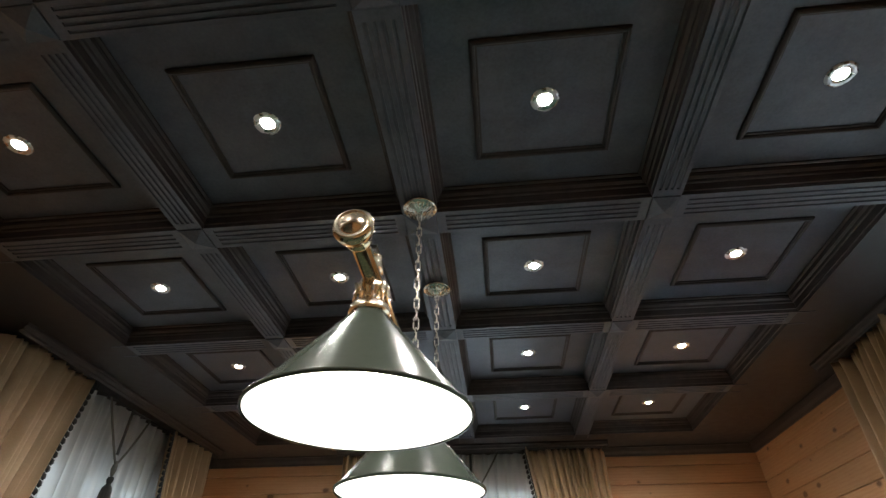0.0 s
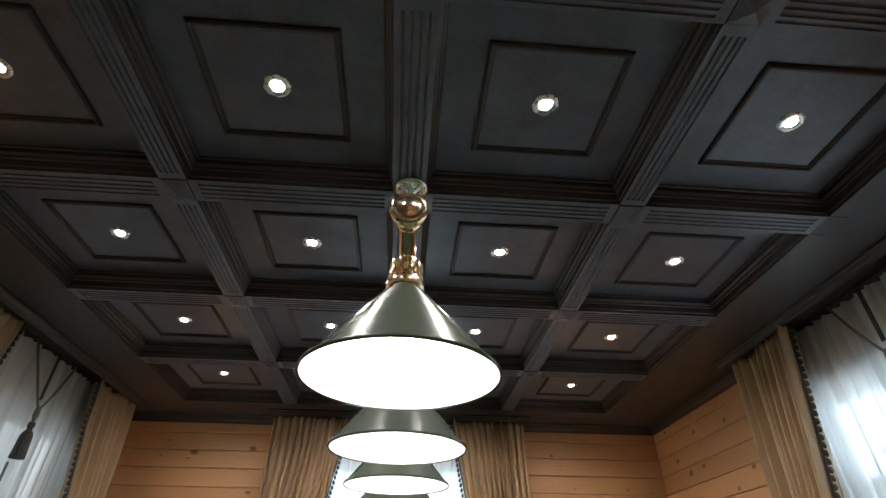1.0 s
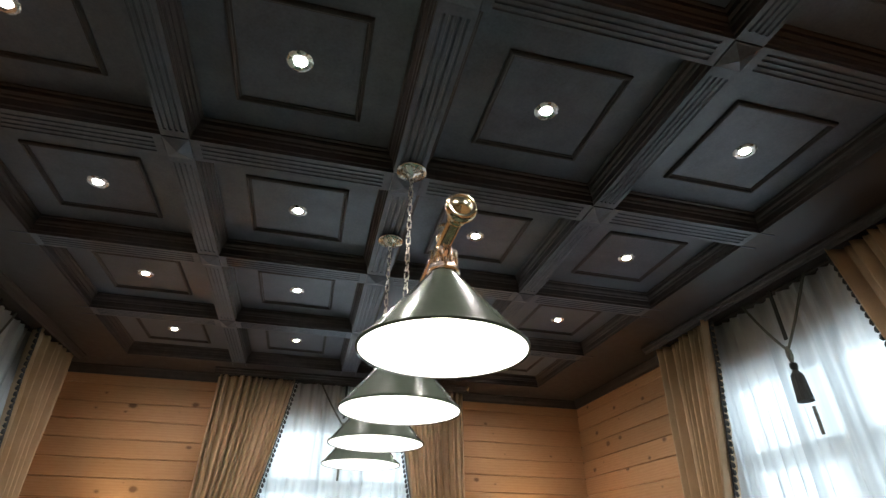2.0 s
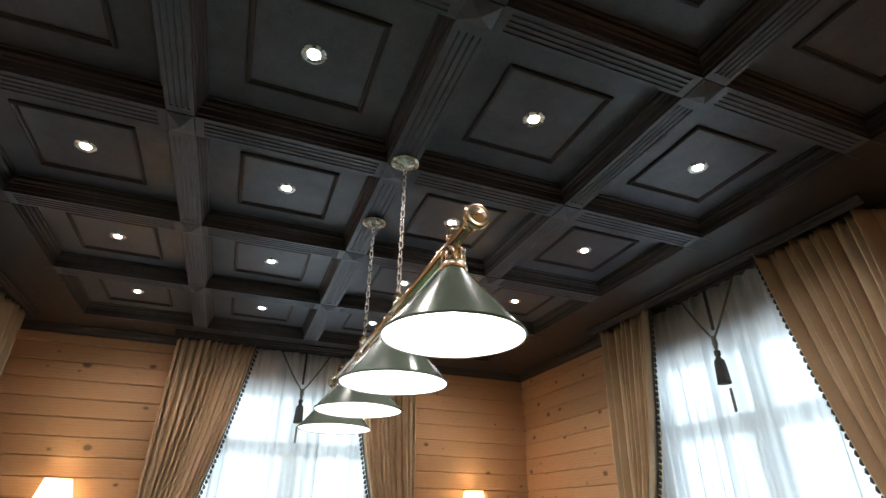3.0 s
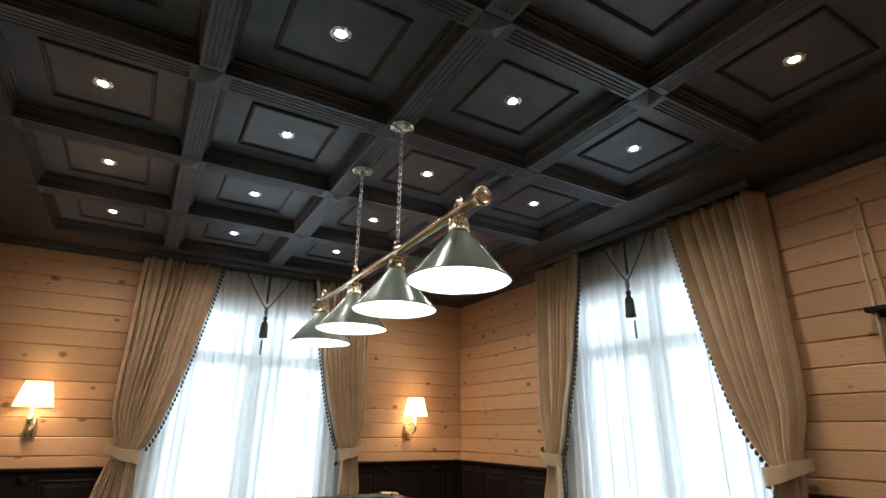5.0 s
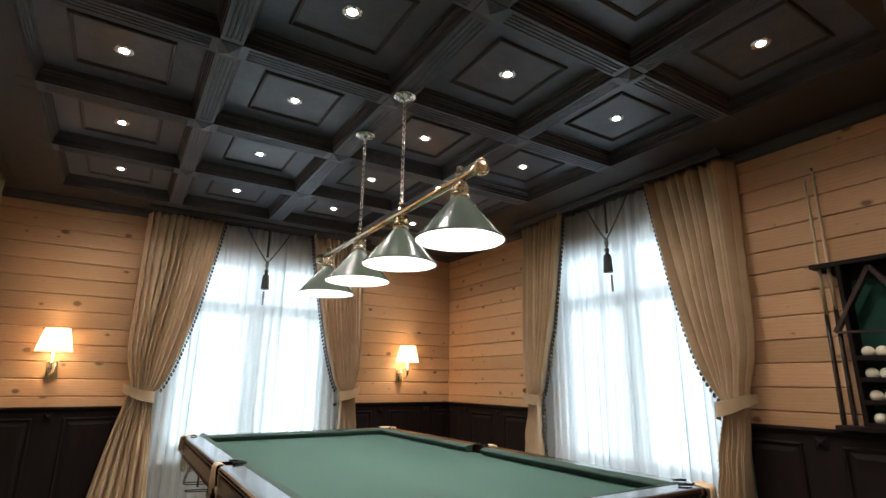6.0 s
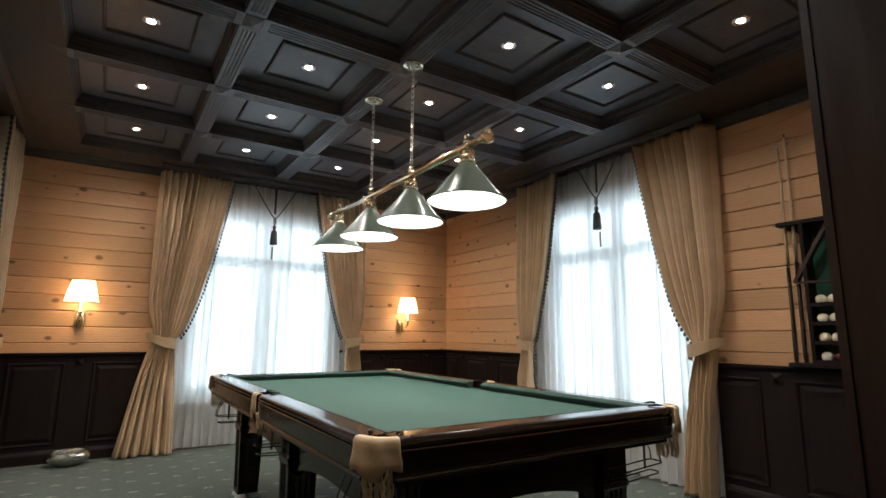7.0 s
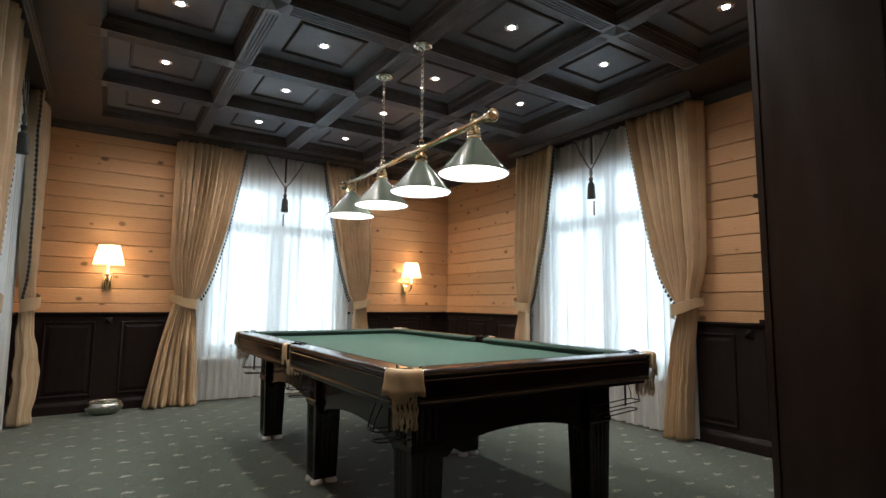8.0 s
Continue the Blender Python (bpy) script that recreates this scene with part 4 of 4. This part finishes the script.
LEG_X, LEG_Y, LEG = 0.540, 1.15, 0.080
for sx, sy, way in ((-1, -1, 225), (1, -1, 315), (1, 1, 45), (-1, 1, 135)):
    leather_pocket(sx * (TW - 0.066), sy * (TL - 0.066), way, 0.062, True)
    ball_rest(sx, sy * (TL - (0.27 if sx < 0 else 0.15)))
for sx, way in ((-1, 180), (1, 0)):
    leather_pocket(sx * (TW - 0.060), 0, way, 0.056, False)
    ball_rest(sx, 0.0)



def leg_mesh():
    bm = bmesh.new()

    def loop(h, z, flutes):
        pts = []
        cuts = [-1, -0.72, -0.56, -0.44, -0.28, -0.14, 0.0, 0.14, 0.28, 0.44, 0.56, 0.72]
        depth = [0, 0, 1, 1, 0, 1, 1, 0, 1, 1, 0, 0]
        for k in range(4):
            for c, dd in zip(cuts, depth):
                p = Vector((c * h, -h + (0.006 if flutes and dd else 0), z))
                p.rotate(Euler((0, 0, k * math.pi / 2)))
                pts.append(tuple(p))
        return pts
    h = LEG
    rings(bm, [loop(h * 0.86, 0.03, False), loop(h * 0.86, 0.06, False), loop(h * 0.87, 0.065, True), loop(h * 0.98, 0.45, True), loop(h, 0.455, False), loop(h * 1.06, 0.462, False), loop(h * 1.06, 0.485, False),
               loop(h, 0.492, False), loop(h, 0.497, True), loop(h, 0.660, True), loop(h, 0.665, False), loop(h, 0.70, False)], cap_a=True, cap_b=True)
    bmesh.ops.recalc_face_normals(bm, faces=bm.faces)
    me = bpy.data.meshes.new("leg")
    bm.to_mesh(me)
    bm.free()
    me.materials.append(MAHOGANY)
    return me


LEG_MESH = leg_mesh()
for x in (-LEG_X, LEG_X):
    for y in (-LEG_Y, 0.0, LEG_Y):
        leg = new("leg", LEG_MESH)
        leg.parent = table
        leg.location = (x, y, 0)
        bm = bmesh.new()
        for sx in (-1, 1):
            for sy in (-1, 1):
                lathe(bm, [(0.036, 0.0), (0.037, 0.010), (0.030, 0.022), (0.020, 0.031)], 14, Matrix.Translation((sx * 0.046, sy * 0.046, 0)))
        part("foot_pad", bm, WHITEPAD, leg, "white plastic foot pad", smooth=True)


def apron(along, a, b, at, thick):
    """A board between two legs with an arched lower edge and a stepped shoulder."""
    n = 24
    low = []
    for k in range(n + 1):
        t = k / n
        s = min(t, 1 - t)
        z = 0.415 if s < 0.05 else 0.430 + 0.070 * min(1.0, math.sin(math.pi * (t - 0.05) / 0.9)) ** 0.6
        low.append((a + (b - a) * t, z))
    pts = low + [(b, 0.70), (a, 0.70)]
    bm = bmesh.new()
    loops = [[(s, at + d, z) if along == "x" else (at + d, s, z) for s, z in pts] for d in (-thick / 2, thick / 2)]
    rings(bm, loops, cap_a=True, cap_b=True)
    part("apron", bm, MAHOGANY, table)


for x in (-LEG_X - 0.035, LEG_X + 0.035):
    for a, b in ((-LEG_Y + LEG, -LEG), (LEG, LEG_Y - LEG)):
        apron("y", a, b, x, 0.03)
for y in (-LEG_Y - 0.035, LEG_Y + 0.035):
    apron("x", -LEG_X + LEG, LEG_X - LEG, y, 0.03)
bm = bmesh.new()
box(bm, -TW + 0.09, TW - 0.09, -TL + 0.12, TL - 0.12, 0.665, BED - 0.045)
part("slate_frame", bm, MAHOGANY, table)

# ---- wall sconces ----


def sconce(x, arm):
    root = thing("wall_sconce", pose(x, YN, 0), "brass wall sconce with a cream fabric shade, lit", "wall lamp", "wall sconces")
    bm = bmesh.new()
    box(bm, -0.044, 0.044, -0.016, 0.0, 1.170, 1.350, 0.007)
    box(bm, -0.034, 0.034, -0.024, -0.016, 1.185, 1.335, 0.004)
    part("backplate", bm, SATINBRASS, root)
    bm = bmesh.new()
    for s in (-1, 1):
        tube(bm, [(s * 0.020, -0.028, 1.185), (s * 0.020, -0.028, 1.335)], 0.006, 8)
    part("reeding", bm, BRASS, root, smooth=True)
    bm = bmesh.new()
    tube(bm, arc((0, -0.022, 1.25), (arm * 0.6, -0.09, 1.20), (arm, -0.145, 1.27), 10) + arc((arm, -0.145, 1.27), (arm, -0.145, 1.32), (arm, -0.145, 1.40), 5), 0.0085, 10)
    part("arm", bm, BRASS, root, smooth=True)
    bm = bmesh.new()
    lathe(bm, [(0.006, 1.26), (0.016, 1.268), (0.020, 1.285), (0.012, 1.296), (0.014, 1.31), (0.022, 1.318), (0.022, 1.325), (0.010, 1.33), (0.010, 1.43)], 16, Matrix.Translation((arm, -0.145, 0)))
    part("candle_holder", bm, BRASS, root, smooth=True)
    bm = bmesh.new()
    loops = []
    for z, r in ((1.415, 0.136), (1.46, 0.1255), (1.51, 0.114), (1.56, 0.1015), (1.612, 0.089)):
        loops.append([(arm + (r + 0.0012 * (k % 2)) * math.cos(2 * math.pi * k / 72), -0.145 + (r + 0.0012 * (k % 2)) * math.sin(2 * math.pi * k / 72), z) for k in range(72)])
    rings(bm, loops)
    part("shade", bm, FABRIC, root, "cream pleated fabric shade", smooth=True)
    for z, r in ((1.415, 0.137), (1.612, 0.090)):
        bm = bmesh.new()
        tube(bm, [(arm + r * math.cos(2 * math.pi * k / 40), -0.145 + r * math.sin(2 * math.pi * k / 40), z) for k in range(40)], 0.003, 5, closed=True)
        part("shade_ring", bm, FABRIC, root, smooth=True)
    bm = bmesh.new()
    lathe(bm, [(0.012, 1.43), (0.014, 1.445), (0.022, 1.475), (0.020, 1.50), (0.008, 1.525)], 14, Matrix.Translation((arm, -0.145, 0)))
    bulb = part("bulb", bm, BULB_WARM, root, smooth=True)
    bulb.visible_shadow = False
    lamp("sconce_light", "POINT", SCONCE_WATTS, (1.0, 0.78, 0.50), pose(x + arm, YN - 0.145, 1.490), soft=0.055)


BULB_WARM = glowing("lit_warm_bulb", (1.0, 0.74, 0.44), 12.0)
sconce(-1.775, 0.0)
sconce(1.615, 0.035)

# ---- silver bowl on the floor ----
bm = bmesh.new()
lathe(bm, [(0.085, 0.0), (0.098, 0.006), (0.104, 0.014), (0.136, 0.032), (0.156, 0.064), (0.158, 0.086), (0.150, 0.106), (0.139, 0.116), (0.146, 0.124), (0.152, 0.128), (0.146, 0.130), (0.134, 0.120), (0.138, 0.100), (0.140, 0.070), (0.110, 0.028), (0.02, 0.020)], 56, pose(-1.72, 4.66, 0), flat=0.72)
tagged(link("silver_bowl", bm, SILVER, smooth=True), "oval silver metal bowl standing on the carpet", "bowl")

# ---- cue rack, balls, cues and triangle on the east wall ----


def east(y, d, z):
    return Vector((XE - d, y, z))


rack = thing("cue_rack", pose(XE, 0.30, 0), "dark wood cue rack with green felt back and ball shelves", "cue rack")


def rack_box(name, y0, y1, d0, d1, z0, z1, mat, label=""):
    bm = bmesh.new()
    box(bm, -d1, -d0, y0 - 0.30, y1 - 0.30, z0, z1, 0.003)
    return part(name, bm, mat, rack, label)


RACK_N, RACK_S = 0.625, -0.06
rack_box("top_shelf", RACK_S, RACK_N, 0.0, 0.125, 1.885, 1.912, WAINWOOD)
rack_box("top_rail", RACK_S + 0.02, 0.51, 0.012, 0.030, 1.80, 1.885, WAINWOOD)
rack_box("bottom_shelf", RACK_S, RACK_N, 0.0, 0.135, 0.957, 0.985, WAINWOOD)
for y in (0.478, 0.098):
    rack_box("post", y - 0.012, y + 0.012, 0.0, 0.125, 0.985, 1.885, WAINWOOD)
rack_box("back_panel", 0.110, 0.466, 0.0, 0.016, 0.985, 1.885, FELT, "green felt back panel")
BALL_Z = [1.387, 1.269, 1.149, 1.030]
for z in BALL_Z:
    rack_box("ball_shelf", 0.110, 0.466, 0.016, 0.120, z - 0.048, z - 0.034, WAINWOOD)
    rack_box("ball_rail", 0.110, 0.466, 0.120, 0.128, z - 0.048, z - 0.022, WAINWOOD)
# curved bracket under the top shelf
bm = bmesh.new()
pts = [(0.49, 1.885), (0.605, 1.885), (0.600, 1.868)] + [(0.49 + 0.105 * (1 - math.sin(a)), 1.70 + 0.168 * (1 - 0.0) * math.cos(a) * 1.0) for a in (math.pi / 2 * k / 10 for k in range(1, 10))] + [(0.49, 1.66)]
rings(bm, [[(-d, y - 0.30, z) for y, z in pts] for d in (0.004, 0.022)], cap_a=True, cap_b=True)
part("bracket", bm, WAINWOOD, rack)

ball_bm = bmesh.new()
ball(ball_bm, 0.0325, n=12)
bmesh.ops.recalc_face_normals(ball_bm, faces=ball_bm.faces)
BALL_ME = bpy.data.meshes.new("billiard_ball")
ball_bm.to_mesh(BALL_ME)
ball_bm.free()
BALL_ME.polygons.foreach_set("use_smooth", [True] * len(BALL_ME.polygons))
BALL_ME.materials.append(IVORY)
RED_ME = BALL_ME.copy()
RED_ME.materials[0] = REDBALL
for r, z in enumerate(BALL_Z):
    for k in range(5):
        red = r == 3 and k == 1
        ob = new("billiard_ball", RED_ME if red else BALL_ME)
        ob.location = (XE - 0.080, 0.421 - 0.0655 * k, z - 0.0015)
        tagged(ob, "dark red billiard ball on the rack's lowest shelf" if red else "ivory white billiard ball resting on the rack", "ball", "billiard balls")


def cue(y_low, y_top, top, d_low, d_top):
    root = thing("billiard_cue", pose(XE - d_low, y_low, 0.985), "billiard cue with pale shaft and dark butt in the rack", "cue", "cues in the rack")
    way = Vector((d_low - d_top, y_top - y_low, top - 0.985))
    pts = [way * t for t in (0.0, 0.02, 0.25, 0.42)]
    bm = bmesh.new()
    tube(bm, pts, [0.0125, 0.0145, 0.0130, 0.0118], 12)
    butt = part("butt", bm, CUEDARK, root, "dark wrapped butt", smooth=True)
    bm = bmesh.new()
    for k in range(4):
        a = math.pi / 2 * k
        t0, t1 = 0.36, 0.55
        side = Vector((math.cos(a), math.sin(a), 0))
        tube(bm, [way * t0 + side * 0.0045, way * (t0 + 0.06) + side * 0.0060, way * t1 + side * 0.0062], [0.0085, 0.0062, 0.0008], 8)
    part("splice", bm, CUEDARK, root, smooth=True)
    bm = bmesh.new()
    tube(bm, [way * t for t in (0.42, 0.60, 0.85, 0.985)], [0.0117, 0.0100, 0.0078, 0.0064], 12)
    part("shaft", bm, CUELIGHT, root, "pale maple shaft", smooth=True)
    bm = bmesh.new()
    tube(bm, [way * 0.985, way * 0.997, way], [0.0066, 0.0066, 0.004], 10)
    part("tip", bm, NICKEL, root, smooth=True)


cue(0.600, 0.585, 2.470, 0.075, 0.070)
cue(0.545, 0.540, 2.540, 0.075, 0.060)

tri = thing("ball_triangle", pose(XE - 0.105, 0.30, 1.49), "reddish brown wooden ball triangle hanging on the rack", "ball triangle")
corners = [(0.245, 0.010), (-0.205, 0.0), (0.035, 0.365)]
for k in range(3):
    (ya, za), (yb, zb) = corners[k], corners[(k + 1) % 3]
    way = Vector((0, yb - ya, zb - za))
    nrm = Vector((0, -way.z, way.y)).normalized() * (0.011 if k else 0.006)
    bm = bmesh.new()
    p, q = Vector((0, ya, za)), Vector((0, yb, zb))
    e = Vector((0.022, 0, 0))
    rings(bm, [[tuple(v + s) for s in (-nrm - e, nrm - e, nrm + e, -nrm + e)] for v in (p, q)], cap_a=True, cap_b=True)
    part("side_bar", bm, REDWOOD, tri)

# ---- wainscot ----
STEP = 0.62


def wainscot(side, a, b, first):
    root = tagged(new("wainscot_" + side), "dark stained panelled wainscot with cap rail and rosettes", "wainscot", kind="structure")
    root.matrix_basis = plan(side)
    for p, q in ((a, -WIN_HALF - 0.02), (WIN_HALF + 0.02, b)):
        wainscot_run(root, p, q, first)


def wainscot_run(root, a, b, first):
    bm = bmesh.new()
    box(bm, a, b, -0.028, 0.004, 0.0, 0.915)
    part("stiles", bm, WAINWOOD, root)
    bm = bmesh.new()
    cap = [(0.0, 0.915), (0.036, 0.915), (0.040, 0.925), (0.052, 0.932), (0.056, 0.940), (0.056, 0.950), (0.050, WAINSCOT), (0.0, WAINSCOT)]
    rings(bm, [[(x, -d, z) for d, z in cap] for x in (a, b)], cap_a=True, cap_b=True)
    part("cap_rail", bm, WAINWOOD, root)
    bm = bmesh.new()
    base = [(0.0, 0.0), (0.050, 0.0), (0.050, 0.075), (0.044, 0.090), (0.036, 0.098), (0.028, 0.112), (0.0, 0.112)]
    rings(bm, [[(x, -d, z) for d, z in base] for x in (a, b)], cap_a=True, cap_b=True)
    part("baseboard", bm, WAINWOOD, root)
    k = math.ceil((a - first) / STEP)
    x = first + k * STEP
    spots = []
    while x < b:
        spots.append(x)
        x += STEP
    for x in spots:
        if a + 0.05 < x < b - 0.05:
            bm = bmesh.new()
            rings(bm, [[(x - r, -d, 0.872 - r), (x + r, -d, 0.872 - r), (x + r, -d, 0.872 + r), (x - r, -d, 0.872 + r)] for r, d in ((0.034, 0.028), (0.034, 0.038), (0.029, 0.041), (0.027, 0.038), (0.004, 0.056))], cap_b=True)
            part("rosette", bm, WAINWOOD, root)
    for x in [x - STEP] + spots if not spots else [spots[0] - STEP] + spots:
        x0, x1 = max(x + 0.105, a + 0.03), min(x + STEP - 0.105, b - 0.03)
        if x1 - x0 < 0.20:
            continue
        bm = bmesh.new()
        prof = [(0.0, 0.028), (0.0, 0.036), (0.008, 0.042), (0.016, 0.040), (0.020, 0.030), (0.030, 0.028), (0.060, 0.037), (0.064, 0.037)]
        loops = [[(x0 + o, -d, 0.150 + o), (x1 - o, -d, 0.150 + o), (x1 - o, -d, 0.865 - o), (x0 + o, -d, 0.865 - o)] for o, d in prof]
        rings(bm, loops, cap_b=True)
        part("panel", bm, WAINWOOD, root)


# unseen run, added so the table's near end reflects dark wood, not pine
root = tagged(new("wainscot_south"), "dark stained panelled wainscot with cap rail and rosettes", "wainscot", kind="structure")
root.matrix_basis = pose(0, YS, 0, 0, 0, 180)
wainscot_run(root, -XE + 0.06, -OPEN_E - 0.115, -2.0)
wainscot_run(root, -OPEN_W + 0.115, -XW - 0.06, -2.0)
NX = WINDOWS["north"][0]
wainscot("north", XW - NX, XE - NX, -1.65)
wainscot("east", SPANS["east"][0] + 0.058, SPANS["east"][1] - 0.03, 1.365)
wainscot("west", SPANS["west"][0] + 0.03, SPANS["west"][1] - 0.058, 0.20)

# ---- pine planks ----
COURSE, FIRST = 0.1482, 1.040
plank_meshes = {}


def plank_mesh(length, tall):
    key = (round(length, 3), round(tall, 3))
    if key not in plank_meshes:
        h, c = tall / 2, 0.0070
        prof = [(0.016, -h), (0.010, -h), (0.0012, -h + c * 0.8), (0.0, -h + c * 1.5), (0.0, h - c * 1.5), (0.0012, h - c * 0.8), (0.010, h), (0.016, h)]
        bm = bmesh.new()
        rings(bm, [[(x, y, z) for y, z in prof] for x in (-length / 2, length / 2)], cap_a=True, cap_b=True)
        bmesh.ops.recalc_face_normals(bm, faces=bm.faces)
        me = bpy.data.meshes.new("plank")
        bm.to_mesh(me)
        bm.free()
        me.materials.append(PINE)
        plank_meshes[key] = me
    return plank_meshes[key]


edges_z = [0.90, FIRST] + [FIRST + COURSE * k for k in range(1, 13)]
for side in WINDOWS:
    a, b = SPANS[side]
    for z0, z1 in zip(edges_z, edges_z[1:]):
        z1 = min(z1, SOFFIT + 0.02)
        runs = [(a, b)] if z0 >= HEAD - 0.001 else [(a, -WIN_HALF), (WIN_HALF, b)]
        for r0, r1 in runs:
            ob = new("plank", plank_mesh(r1 - r0, z1 - z0))
            ob.parent = WALLS[side]
            ob.location = ((r0 + r1) / 2, 0, (z0 + z1) / 2)
